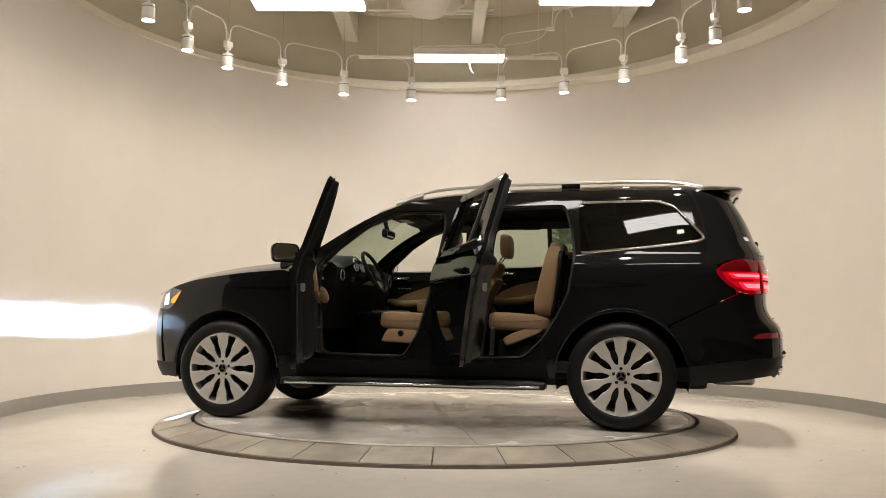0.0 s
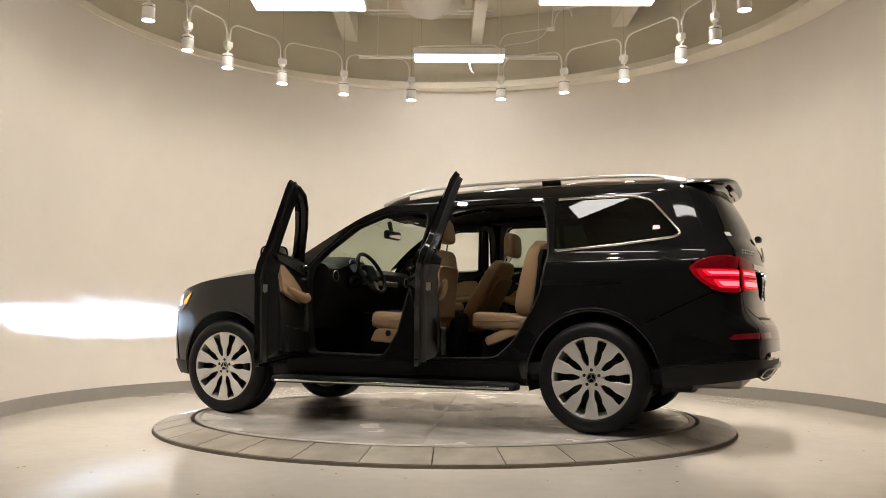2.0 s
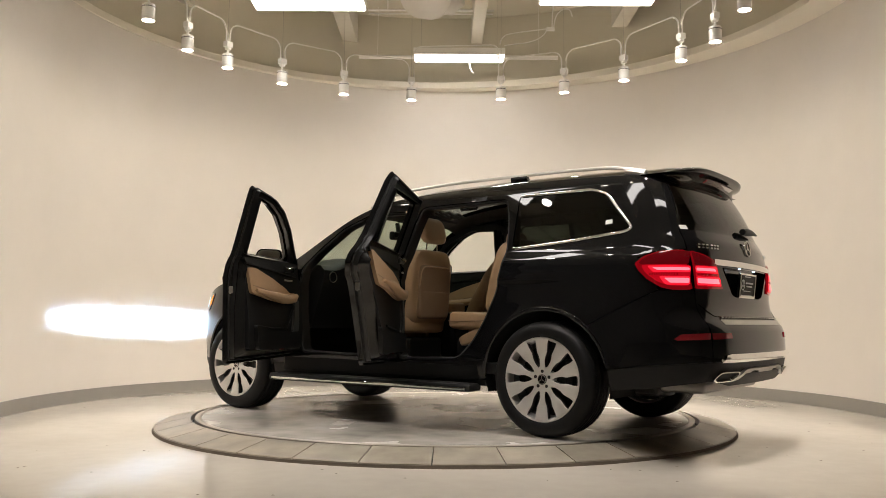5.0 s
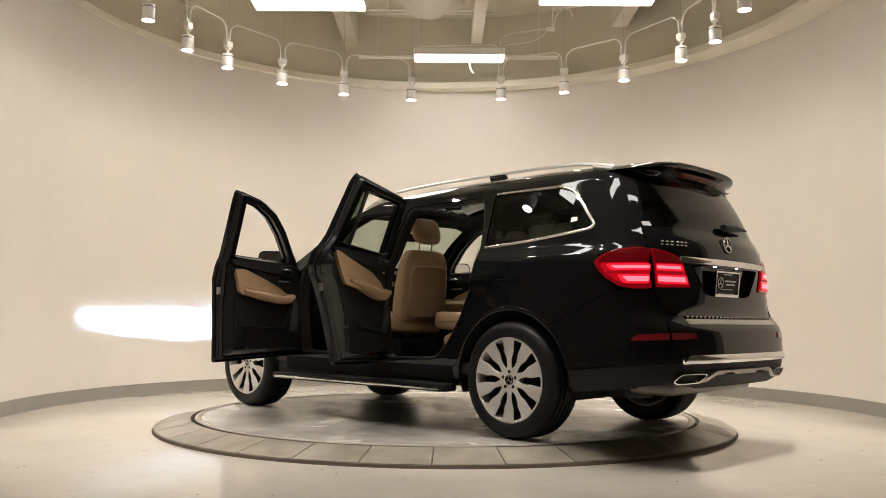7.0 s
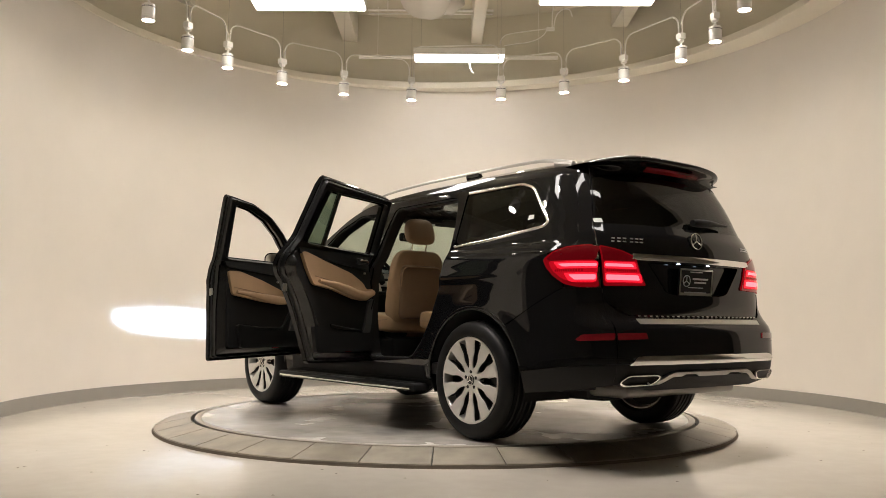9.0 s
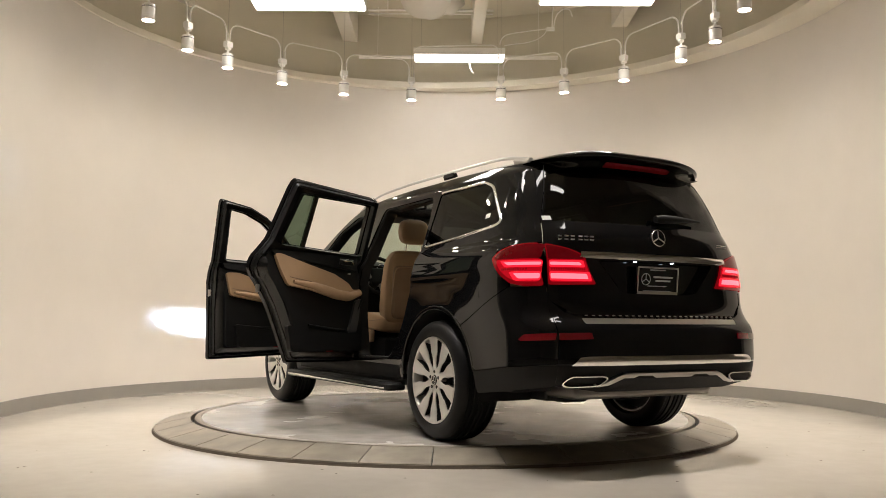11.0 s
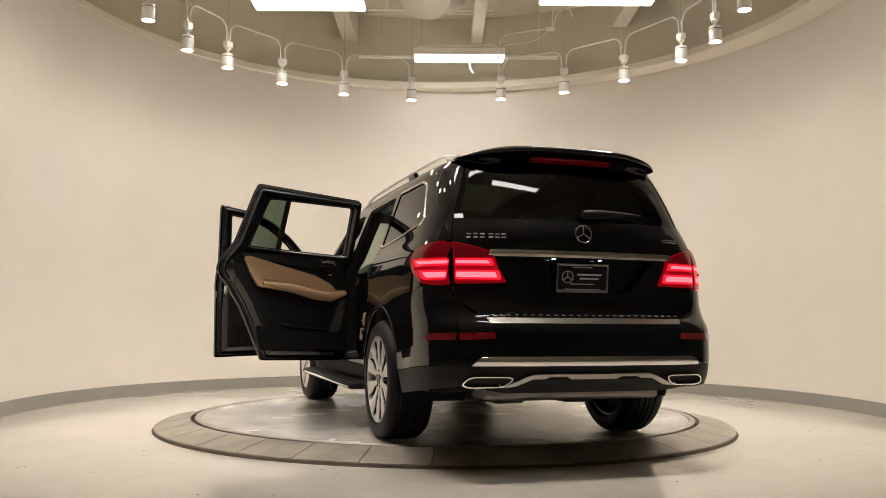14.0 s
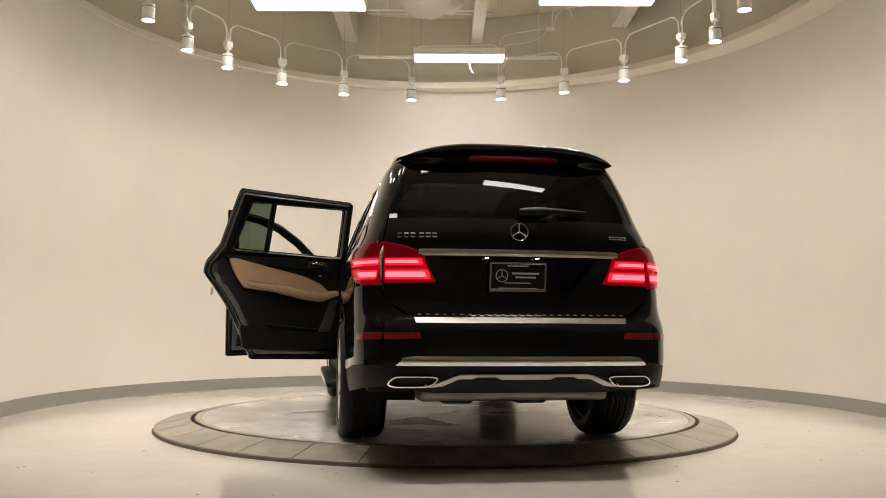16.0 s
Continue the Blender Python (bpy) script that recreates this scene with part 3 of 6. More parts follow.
def arch_pts(cx, r, z0, n=24, rear=False):
    """Wheel-arch edge from front foot to back foot."""
    a0 = math.asin(max(-1, min(1, (z0 - WHEEL_Z) / r)))
    return [(cx + r * math.cos(a0 + (math.pi - 2 * a0) * i / n), WHEEL_Z + r * math.sin(a0 + (math.pi - 2 * a0) * i / n)) for i in range(n + 1)]


ARCH_R = 0.465


def build_body():
    for s in (1, -1):
        out = (0, s, 0)
        # front fender with its arch
        poly = [(0.935, 0.42)] + [(0.93, 1.0), (0.905, 1.16)] + [(x, float(fender_z(x))) for x in np.linspace(1.0, 2.16, 12)] + [(2.19, 0.84), (2.17, 0.60), (2.14, 0.42)] + arch_pts(WHEEL_X, ARCH_R, 0.42)
        panel("fender", poly, on_side(s), M["paint"], car, out=out)
        # side frame: rocker, pillars, roof rail and quarter panel
        top = [(x, float(rail_z(x))) for x in np.linspace(0.93, -2.26, 40)]
        top[0] = (0.93, 1.17)
        rear = [(gate_x(z), z) for z in (1.735, 1.70, 1.60, 1.50, 1.42, 1.34, 1.28, 1.22)] + [(-2.29, 1.205), (-2.20, 1.17), (-2.31, 1.03), (-2.33, 0.965), (-2.10, 0.86), (-1.875, 0.75)]
        a = [q for q in arch_pts(-WHEEL_X, ARCH_R, 0.36) if q[1] > 0.73 or q[0] > -1.6]
        poly = top + rear + a[::-1] + [(-1.06, 0.36), (0.93, 0.36)]
        panel("side_frame", poly, on_side(s), M["paint"], car, holes=[OPEN_F, OPEN_R, QWIN], out=out, step=0.032)
        panel("quarter_window", QWIN, on_side(s, -0.006), M["tint"], car, flange=0, out=out, label="dark privacy glass with a chrome surround")
        # window surround
        low = [p for p in resample(QWIN, 0.04)]
        k0 = min(range(len(low)), key=lambda i: abs(low[i][0] + 1.25) + abs(low[i][1] - 1.66))
        low = low[k0:] + low[:k0]
        k1 = next(i for i, p in enumerate(low) if i > 10 and p[0] > -1.27 and p[1] < 1.4)
        low = low[:k1 + 1]
        bm = bmesh.new()
        f = on_side(s)
        P = [f(np.float64(a_), np.float64(b_)) for a_, b_ in low]
        N = [(0, s, 0.3)] * len(P)
        strip(bm, P, N, 0.011, 0.008)
        part("window_surround", bm, M["chrome"], car, "bright chrome window moulding", smooth=60)
    # hood, roof, windscreen
    def hood(u, v):
        x = 0.98 + (2.30 - 0.98) * u
        w = 2 * v - 1
        ze = float(fender_z(x))
        xx = x + 0.09 * u * (1 - w * w)
        yb = float(side_y(min(x, 2.2), ze)) * (1 - 0.10 * max(0, u - 0.8) / 0.2)
        z = ze + (float(hood_z(x)) - ze) * (1 - abs(w) ** 2.6) + 0.012 * math.exp(-((abs(w) - 0.62) / 0.06) ** 2)
        return (xx, w * yb, z)
    loft("hood", hood, 28, 30, M["paint"], car, flip=False)

    def roof(u, v):
        x = 0.34 - 2.70 * u
        w = 2 * v - 1
        ze = float(rail_z(x))
        return (x, w * float(side_y(x, ze)), ze + (float(roof_z(x)) - ze) * (1 - abs(w) ** 3.5))
    # roof with a sunroof opening
    nu, nv = 54, 28
    verts = [roof(i / nu, j / nv) for i in range(nu + 1) for j in range(nv + 1)]
    w_ = nv + 1
    faces = []
    for i in range(nu):
        for j in range(nv):
            cx = 0.34 - 2.70 * (i + 0.5) / nu
            if -0.98 < cx < 0.16 and 4 < j < nv - 5:
                continue
            faces.append((i * w_ + j, (i + 1) * w_ + j, (i + 1) * w_ + j + 1, i * w_ + j + 1))
    mesh_ob("roof", verts, faces, M["paint"], car, smooth=True)
    pane = []
    for i in range(nu):
        for j in range(nv):
            cx = 0.34 - 2.70 * (i + 0.5) / nu
            if -0.98 < cx < 0.16 and 4 < j < nv - 5:
                pane.append((i * w_ + j, (i + 1) * w_ + j, (i + 1) * w_ + j + 1, i * w_ + j + 1))
    used = sorted({i for f in pane for i in f})
    back = {v: k for k, v in enumerate(used)}
    mesh_ob("sunroof", [(verts[i][0], verts[i][1], verts[i][2] - 0.008) for i in used], [tuple(back[i] for i in f) for f in pane], M["roof_glass"], car, "tinted glass sunroof", smooth=True)
    bm = bmesh.new()
    for q in range(4):
        xq = 0.155 - 0.030 * q
        tube(bm, [(xq, y, float(roof_z(xq)) - 0.045 + 0.010 * math.sin(y * 42 + q)) for y in np.linspace(-0.42, 0.42, 41)], 0.012, 6)
    tagged(part("sunroof_blind", bm, M["head"], car, "folded fabric sunroof blind"), kind="stuff")
    verts = [(v[0], v[1] * 0.97, v[2] - 0.035) for v in verts]
    mesh_ob("headliner", verts, faces, M["head"], car, "dark grey fabric headliner", smooth=True)

    def screen(u, v):
        w = 2 * v - 1
        x0, z0, y0 = 1.16 - 0.20 * w * w, 1.235 - 0.05 * w * w, 0.80
        x1, z1, y1 = 0.36 - 0.06 * w * w, 1.70 - 0.07 * w ** 4, 0.62
        return (x0 + (x1 - x0) * u, w * (y0 + (y1 - y0) * u), z0 + (z1 - z0) * u + 0.05 * math.sin(math.pi * u))
    loft("windscreen", screen, 12, 16, M["green"], car, "clear laminated windscreen")
    # pillar fillers between windscreen and side frame
    for s in (1, -1):
        def pil(u, v):
            a = Vector(screen(u, 1.0 if s > 0 else 0.0))
            x = 0.96 + (0.32 - 0.96) * u
            z = float(rail_z(x))
            b = Vector((x, s * float(side_y(x, z)), z))
            return tuple(a + (b - a) * v)
        loft("pillar", pil, 12, 3, M["paint"], car)


def wheel(name="wheel"):
    """An alloy wheel in its tyre; the axle is y, the outer face at y = 0."""
    w = empty(name)
    ry = Matrix.Rotation(radians(-90), 4, "X")
    R, W = 0.385, 0.27
    bm = bmesh.new()
    prof = [(0.272, 0.0 - 0.02), (0.279, 0.0), (0.290, 0.010), (0.32, 0.014), (0.35, 0.008), (0.370, -0.012), (0.3795, -0.030)]
    for g in (-0.075, -0.118, -0.152, -0.195):
        prof += [(R, g + 0.010), (R - 0.008, g + 0.004), (R - 0.008, g - 0.004), (R, g - 0.010)]
    prof += [(0.3795, -0.24), (0.370, -0.258), (0.35, -0.276), (0.32, -0.282), (0.290, -0.278), (0.272, -0.25)]
    lathe(bm, prof, 72, ry)
    part("tyre", bm, M["tyre"], w, "black road tyre with grooved tread", smooth=40)
    # shoulder blocks
    bm = bmesh.new()
    for i in range(72):
        a = 2 * math.pi * i / 72
        for y in (0.050, 0.220):
            add_box(bm, ((R - 0.0075) * math.cos(a), -y, (R - 0.0075) * math.sin(a)), (0.010, 0.030, 0.024), m=Matrix.Rotation(-a, 4, "Y"))
    tagged(part("tread_block", bm, M["tyre"], w), kind="stuff")
    bm = bmesh.new()
    lathe(bm, [(0.274, -0.012), (0.2795, 0.0), (0.2785, 0.004), (0.275, 0.005), (0.2665, 0.003), (0.264, -0.002), (0.258, -0.020), (0.252, -0.06), (0.250, -0.075)], 72, ry)
    part("rim", bm, M["rim"], w, "machined silver rim lip", smooth=30)
    bm = bmesh.new()
    lathe(bm, [(0.2505, -0.06), (0.246, -0.20), (0.262, -0.25), (0.272, -0.25)], 56, ry)
    part("rim_barrel", bm, M["barrel"], w, "silver inner rim barrel", smooth=40)
    for i in range(10):
        a = 2 * math.pi * (i + 0.5) / 10 + math.pi / 2
        rows = ((0.060, 0.0235, -0.010), (0.078, 0.0225, -0.010), (0.092, 0.0185, -0.010), (0.110, 0.0175, -0.009), (0.132, 0.0195, -0.008), (0.152, 0.0250, -0.007), (0.168, 0.0330, -0.006), (0.184, 0.0385, -0.005), (0.202, 0.0405, -0.004), (0.224, 0.0425, -0.002), (0.244, 0.0460, 0.0), (0.256, 0.0510, 0.001), (0.2655, 0.0600, 0.0015))
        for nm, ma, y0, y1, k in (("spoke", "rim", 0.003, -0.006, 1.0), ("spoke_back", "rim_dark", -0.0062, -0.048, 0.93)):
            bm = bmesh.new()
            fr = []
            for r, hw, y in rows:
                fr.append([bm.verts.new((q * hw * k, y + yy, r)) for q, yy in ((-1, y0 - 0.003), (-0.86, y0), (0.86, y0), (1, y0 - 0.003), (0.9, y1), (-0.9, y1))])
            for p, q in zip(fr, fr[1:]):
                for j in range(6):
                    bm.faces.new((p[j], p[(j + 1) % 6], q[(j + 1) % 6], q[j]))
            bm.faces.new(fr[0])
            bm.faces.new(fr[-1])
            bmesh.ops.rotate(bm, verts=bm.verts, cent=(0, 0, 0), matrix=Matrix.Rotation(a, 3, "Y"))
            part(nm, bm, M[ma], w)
    bm = bmesh.new()
    lathe(bm, [(0.0, -0.008), (0.072, -0.008), (0.082, -0.012), (0.084, -0.05)], 40, ry)
    part("hub", bm, M["rim"], w, smooth=40)
    bm = bmesh.new()
    lathe(bm, [(0.0, -0.002), (0.030, -0.002), (0.034, -0.006), (0.034, -0.012)], 32, ry)
    cap = part("centre_cap", bm, M["paint"], w, "black centre cap with a silver ring", smooth=40)
    bm = bmesh.new()
    lathe(bm, [(0.026, -0.003), (0.027, 0.0), (0.030, 0.0), (0.031, -0.003)], 32, ry)
    for k in range(3):
        add_box(bm, (0.0125 * math.sin(2 * math.pi * k / 3), -0.001, 0.0125 * math.cos(2 * math.pi * k / 3)), (0.005, 0.003, 0.026), m=Matrix.Rotation(2 * math.pi * k / 3, 4, "Y"))
    part("cap_ring", bm, M["chrome"], cap)
    for k in range(5):
        bm = bmesh.new()
        a = 2 * math.pi * k / 5
        lathe(bm, [(0.0, -0.0055), (0.010, -0.0055), (0.012, -0.008), (0.012, -0.012)], 12, Matrix.Translation((0.054 * math.sin(a), 0, 0.054 * math.cos(a))) @ ry)
        part("wheel_bolt", bm, M["rubber"], w)
    bm = bmesh.new()
    lathe(bm, [(0.075, -0.10), (0.185, -0.10), (0.187, -0.104), (0.187, -0.128), (0.185, -0.13), (0.075, -0.13)], 48, ry)
    part("brake_disc", bm, M["brake"], w, "grey iron brake disc", smooth=40)
    # added dark disc closes the wheel, so the gaps between spokes stay dark
    bm = bmesh.new()
    lathe(bm, [(0.0, -0.17), (0.246, -0.17)], 48, ry)
    part("back_disc", bm, M["under"], w)
    bm = bmesh.new()
    add_box(bm, (-0.16, -0.10, 0.04), (0.07, 0.07, 0.19), 0.02)
    part("brake_caliper", bm, M["rim_dark"], w)
    return w


def build_wheels():
    w = wheel()
    for x, y, s in ((WHEEL_X, 0.935, 1), (-WHEEL_X, 0.958, 1), (WHEEL_X, 0.935, -1), (-WHEEL_X, 0.958, -1)):
        m = Matrix.Translation((x, s * y, 0.385)) @ (Matrix.Identity(4) if s > 0 else Matrix.Rotation(math.pi, 4, "Z"))
        k = w if (x > 0 and s > 0) else copy_thing(w, m)
        k.matrix_basis = m
        k.parent = car


def motions():
    rows = [(t, Matrix.Rotation(radians(a), 4, "Z")) for t, a in TURN]
    walk(turntable, rows)
    walk(car, [(t, m @ Matrix.Translation(CAR_OFF)) for t, m in rows])


build_body()
build_wheels()


def on_back_strip(name, poly, out, material, parent, label="", flange=0.012, step=0.04):
    return panel(name, poly, on_back(out), material, parent, flange=flange, step=step, out=(-1, 0, 0), label=label)


def crowned(name, poly, out, rise, parent, label):
    """A polished bar whose face bulges across its height."""
    z0, z1 = min(q[1] for q in poly), max(q[1] for q in poly)

    def f(u, v):
        w = np.clip((v - 0.5 * (z0 + z1)) / (0.5 * (z1 - z0)), -1, 1)
        return np.stack([back_x(u, v) - out - rise * (1 - w * w), u, v], -1)
    return panel(name, poly, f, M["chrome"], parent, flange=0.02, step=0.012, out=(-1, 0, 0), label=label)


def mirror(p):
    return [(-a, b) for a, b in p][::-1]


def build_rear():
    g = lambda z: float(gate_half(z)) - 0.004
    edge = [(g(z), z) for z in (0.885, 0.97, 1.10, 1.21, 1.28, 1.34, 1.45, 1.60, 1.70, 1.735)]
    poly = [(-0.64, 0.805), (0.64, 0.805)] + edge + [(-a, b) for a, b in edge[::-1]]
    win = rounded([(-0.728, 1.345), (0.728, 1.345), (0.625, 1.665), (0.4, 1.69), (-0.4, 1.69), (-0.625, 1.665)], 0.025)
    rec = rounded([(-0.45, 1.118), (0.45, 1.118), (0.30, 0.945), (0.22, 0.93), (-0.22, 0.93), (-0.30, 0.945)], 0.02)
    gate = panel("tailgate", poly, on_back(), M["paint"], car, holes=[win, rec], out=(-1, 0, 0), flange=0.03, step=0.045)
    panel("rear_window", resample(win, 0.05), on_back(-0.004), M["tint"], gate, flange=0, out=(-1, 0, 0), label="dark tinted rear window")
    panel("plate_recess", rec, on_back(-0.045), M["paint"], gate, flange=-0.05, out=(-1, 0, 0))
    # bright bar above the plate
    crowned("chrome_bar", rounded([(-0.585, 1.128), (0.585, 1.128), (0.575, 1.166), (-0.575, 1.166)], 0.008), 0.010, 0.008, gate, "polished chrome handle bar")
    # plate in its frame
    x0 = -2.605
    tilt = Matrix.Rotation(radians(-6), 4, "Y")
    bm = bmesh.new()
    add_box(bm, (0, 0, 0), (0.012, 0.325, 0.168), 0.004)
    pl = part("number_plate", bm, M["plastic"], gate, "black dealer plate in a chrome frame")
    pl.matrix_basis = Matrix.Translation((x0 + 0.012, 0.02, 1.012)) @ tilt
    bm = bmesh.new()
    for c, s in (((-0.008, 0, 0.079), (0.012, 0.33, 0.012)), ((-0.008, 0, -0.074), (0.012, 0.33, 0.022)), ((-0.008, 0.159, 0), (0.012, 0.012, 0.16)), ((-0.008, -0.159, 0), (0.012, 0.012, 0.16))):
        add_box(bm, c, s, 0.003)
    part("plate_frame", bm, M["chrome"], pl, "chrome plate frame")
    bm = bmesh.new()
    for y, z, w, h in ((-0.045, 0.022, 0.155, 0.011), (-0.045, 0.0, 0.12, 0.010), (0.0, -0.032, 0.15, 0.005), (0, 0.064, 0.12, 0.006), (0, -0.062, 0.22, 0.006)):
        add_box(bm, (-0.0075, y, z), (0.003, w, h))
    lathe(bm, [(0.032, 0.0), (0.032, 0.003), (0.036, 0.003), (0.036, 0.0)], 28, Matrix.Translation((-0.0062, 0.092, 0.008)) @ Matrix.Rotation(radians(-90), 4, "Y"))
    for k in range(3):
        a = 2 * math.pi * k / 3
        add_box(bm, (-0.0075, 0.092 + 0.016 * math.sin(a), 0.008 + 0.016 * math.cos(a)), (0.003, 0.004, 0.032), m=Matrix.Rotation(-a, 4, "X"))
    part("plate_print", bm, M["white_text"], pl, "pale print on the plate")
    for y in (0.20, -0.09):
        bm = bmesh.new()
        add_box(bm, (float(back_x(y, 1.118)) - 0.004, y, 1.118), (0.012, 0.020, 0.006), 0.002)
        part("plate_lamp", bm, M["plateglow"], gate, "small cool white plate lamp")
    # round emblem
    bm = bmesh.new()
    ex = float(rear_x(1.268)) - 0.004
    mt = Matrix.Translation((ex, 0.012, 1.268)) @ Matrix.Rotation(radians(8), 4, "Y") @ Matrix.Rotation(radians(-90), 4, "Y")
    lathe(bm, [(0.047, 0.0), (0.048, 0.008), (0.052, 0.010), (0.055, 0.006), (0.055, 0.0)], 40, mt)
    for k in range(3):
        a = 2 * math.pi * k / 3
        add_box(bm, mt @ Vector((0.024 * math.cos(a), 0.024 * math.sin(a), 0.005)), (0.006, 0.009, 0.046), 0.002, m=Matrix.Rotation(radians(8), 4, "Y") @ Matrix.Rotation(-a, 4, "X"))
    part("emblem", bm, M["chrome"], gate, "round chrome emblem", smooth=50)
    # badge strokes as plain bars
    for nm, y0, y1, z, h, n in (("model_badge", 0.70, 0.485, 1.245, 0.030, 6), ("drive_badge", -0.535, -0.655, 1.250, 0.020, 6)):
        bm = bmesh.new()
        for k in range(n):
            y = y0 + (y1 - y0) * (k + 0.5) / n - (0.012 if nm == "model_badge" and k > 2 else 0)
            w = abs(y1 - y0) / n * 0.36
            xx = float(back_x(y, z)) - 0.003
            for dz in (-0.32, 0.32):
                add_box(bm, (xx, y, z + dz * h), (0.006, 2.1 * w, h * 0.26), 0.0015)
        tagged(part(nm, bm, M["badge"], gate, "small chrome badge"), kind="stuff")
    # wiper, sticker
    bm = bmesh.new()
    wz = 1.385
    tube(bm, [(float(back_x(y, wz)) - 0.035 + 0.02 * abs(y + 0.2), y, wz + 0.012 * math.sin((0.05 - y) * 4)) for y in np.linspace(0.0, -0.40, 9)], [0.022, 0.026, 0.026, 0.024, 0.02, 0.016, 0.012, 0.009, 0.006], 10)
    part("wiper", bm, M["plastic"], gate, "black rear wiper at rest", smooth=60)
    on_back_strip("sticker", [(0.745 - 0.055, 1.352), (0.745 - 0.012, 1.352), (0.745 - 0.015, 1.378), (0.745 - 0.055, 1.378)], 0.002, M["sticker"], gate, "small white sticker", 0)
    # spoiler with the high brake lamp
    def spoil(u, v):
        w = 2 * u - 1
        yb = 0.672
        xt = -2.12
        th = 1 - abs(w) ** 6
        tip = -2.455 + 0.20 * abs(w) ** 5
        zc = float(roof_z(-2.2)) - 0.085 * abs(w) ** 3.5
        prof = [(xt, 0.002), (xt - 0.10, 0.003), (tip + 0.03, -0.012), (tip, -0.028), (tip + 0.006, -0.045), (tip + 0.06, -0.075), (-2.34, -0.12), (-2.28, -0.13)]
        prof = [(max(px, tip) if abs(w) > 0.9 else px, pz * th) for px, pz in prof]
        k = v * 7
        i = min(int(k), 6)
        f = k - i
        a, b = prof[i], prof[i + 1]
        return (a[0] + (b[0] - a[0]) * f, w * yb, zc + a[1] + (b[1] - a[1]) * f)
    loft("spoiler", spoil, 40, 21, M["paint"], gate)
    for s in (1, -1):
        bm = bmesh.new()
        pts = [spoil(1.0 if s > 0 else 0.0, j / 14) for j in range(15)]
        bm.faces.new([bm.verts.new(p) for p in pts])
        part("spoiler_cheek", bm, M["paint"], gate)
    on_back_strip("brake_lamp", rounded([(-0.27, 1.722), (0.27, 1.722), (0.25, 1.738), (-0.25, 1.738)], 0.006), 0.070, M["redrefl"], gate, "unlit red high brake lamp", 0.03)
    # bumper: painted upper, grained lower
    ze = [0.955, 0.90, 0.82, 0.74, 0.66, 0.58, 0.53]
    for s in (1, -1):
        xe = lambda z: float(back_x(0.775, z))
        arch = [q for q in arch_pts(-WHEEL_X, ARCH_R, 0.36) if q[0] < -1.7 and 0.46 < q[1] < 0.74]
        arch.sort(key=lambda q: q[1])
        panel("bumper_corner", [(-1.885, 0.745), (-2.10, 0.853), (-2.33, 0.958), (xe(0.962), 0.962)] + [(xe(z), z) for z in ze[1:]] + [(-2.3, 0.505), (-1.995, 0.468)] + arch, on_side(s, 0.003), M["paint"], car, out=(0, s, 0), step=0.018)
        panel("lower_corner", [(-1.998, 0.464), (-2.3, 0.500), (xe(0.525), 0.525), (xe(0.47), 0.47), (xe(0.41), 0.405), (-2.3, 0.365), (-2.02, 0.335)], on_side(s, 0.0), M["plastic"], car, out=(0, s, 0), step=0.018, label="grained black plastic bumper corner")
    top = [(-0.775, 0.955), (-0.768, 0.885), (-0.70, 0.82), (-0.645, 0.798), (0.645, 0.798), (0.70, 0.82), (0.768, 0.885), (0.775, 0.955)]
    bp = panel("rear_bumper", top + [(0.775, 0.53), (-0.775, 0.53)], on_back(0.003), M["paint"], car, out=(-1, 0, 0), step=0.035)
    panel("lower_valance", [(-0.775, 0.525), (0.775, 0.525), (0.775, 0.41), (0.60, 0.385), (0.50, 0.37), (-0.50, 0.37), (-0.60, 0.385), (-0.775, 0.41)], on_back(0.0), M["plastic"], bp, out=(-1, 0, 0), label="grained black plastic valance")
    on_back_strip("load_sill", rounded([(-0.60, 0.755), (0.60, 0.755), (0.61, 0.785), (-0.61, 0.785)], 0.004), 0.006, M["satin"], bp, "bright metal load sill strip", 0.02, 0.02)
    bm = bmesh.new()
    for k in range(26):
        y = -0.58 + 1.16 * k / 25
        add_box(bm, (float(back_x(y, 0.79)) + 0.004, y, 0.800), (0.03, 0.022, 0.006), 0.002)
    tagged(part("sill_stud", bm, M["chrome"], bp), kind="stuff")
    on_back_strip("crease_line", [(-0.77, 0.648), (0.77, 0.648), (0.77, 0.653), (-0.77, 0.653)], 0.006, M["paint"], bp, "", 0.006)
    crowned("chrome_trim", rounded([(-0.715, 0.520), (0.715, 0.520), (0.67, 0.566), (0.61, 0.572), (-0.61, 0.572), (-0.67, 0.566)], 0.012), 0.010, 0.013, bp, "polished chrome bumper bar")
    # skid plate: an arched bright band with dark notches
    band = [(-0.56, 0.40), (-0.49, 0.412), (-0.40, 0.462), (-0.36, 0.474), (0.36, 0.474), (0.40, 0.462), (0.49, 0.412), (0.56, 0.40), (0.53, 0.392), (0.46, 0.40), (0.37, 0.440), (0.30, 0.440), (0.27, 0.452), (0.17, 0.452), (0.14, 0.438), (-0.14, 0.438), (-0.17, 0.452), (-0.27, 0.452), (-0.30, 0.440), (-0.37, 0.440), (-0.46, 0.40), (-0.53, 0.392)]
    on_back_strip("skid_band", [(a, b + (0.008 if b < 0.456 else 0)) for a, b in band], 0.020, M["satin"], bp, "bright arched skid plate band", 0.03, 0.03)
    on_back_strip("skid_plate", rounded([(-0.47, 0.397), (0.47, 0.397), (0.40, 0.445), (-0.40, 0.445)], 0.015), 0.008, M["plastic"], bp, "grained black skid plate", 0.02)
    for s in (1, -1):
        # tail lamp, two pieces each side
        inner = [(0.482, 0.978), (0.528, 1.06), (0.556, 1.142), (0.60, 1.164), (0.655, 1.184), (0.772, 1.211), (0.772, 0.972), (0.66, 0.973)]
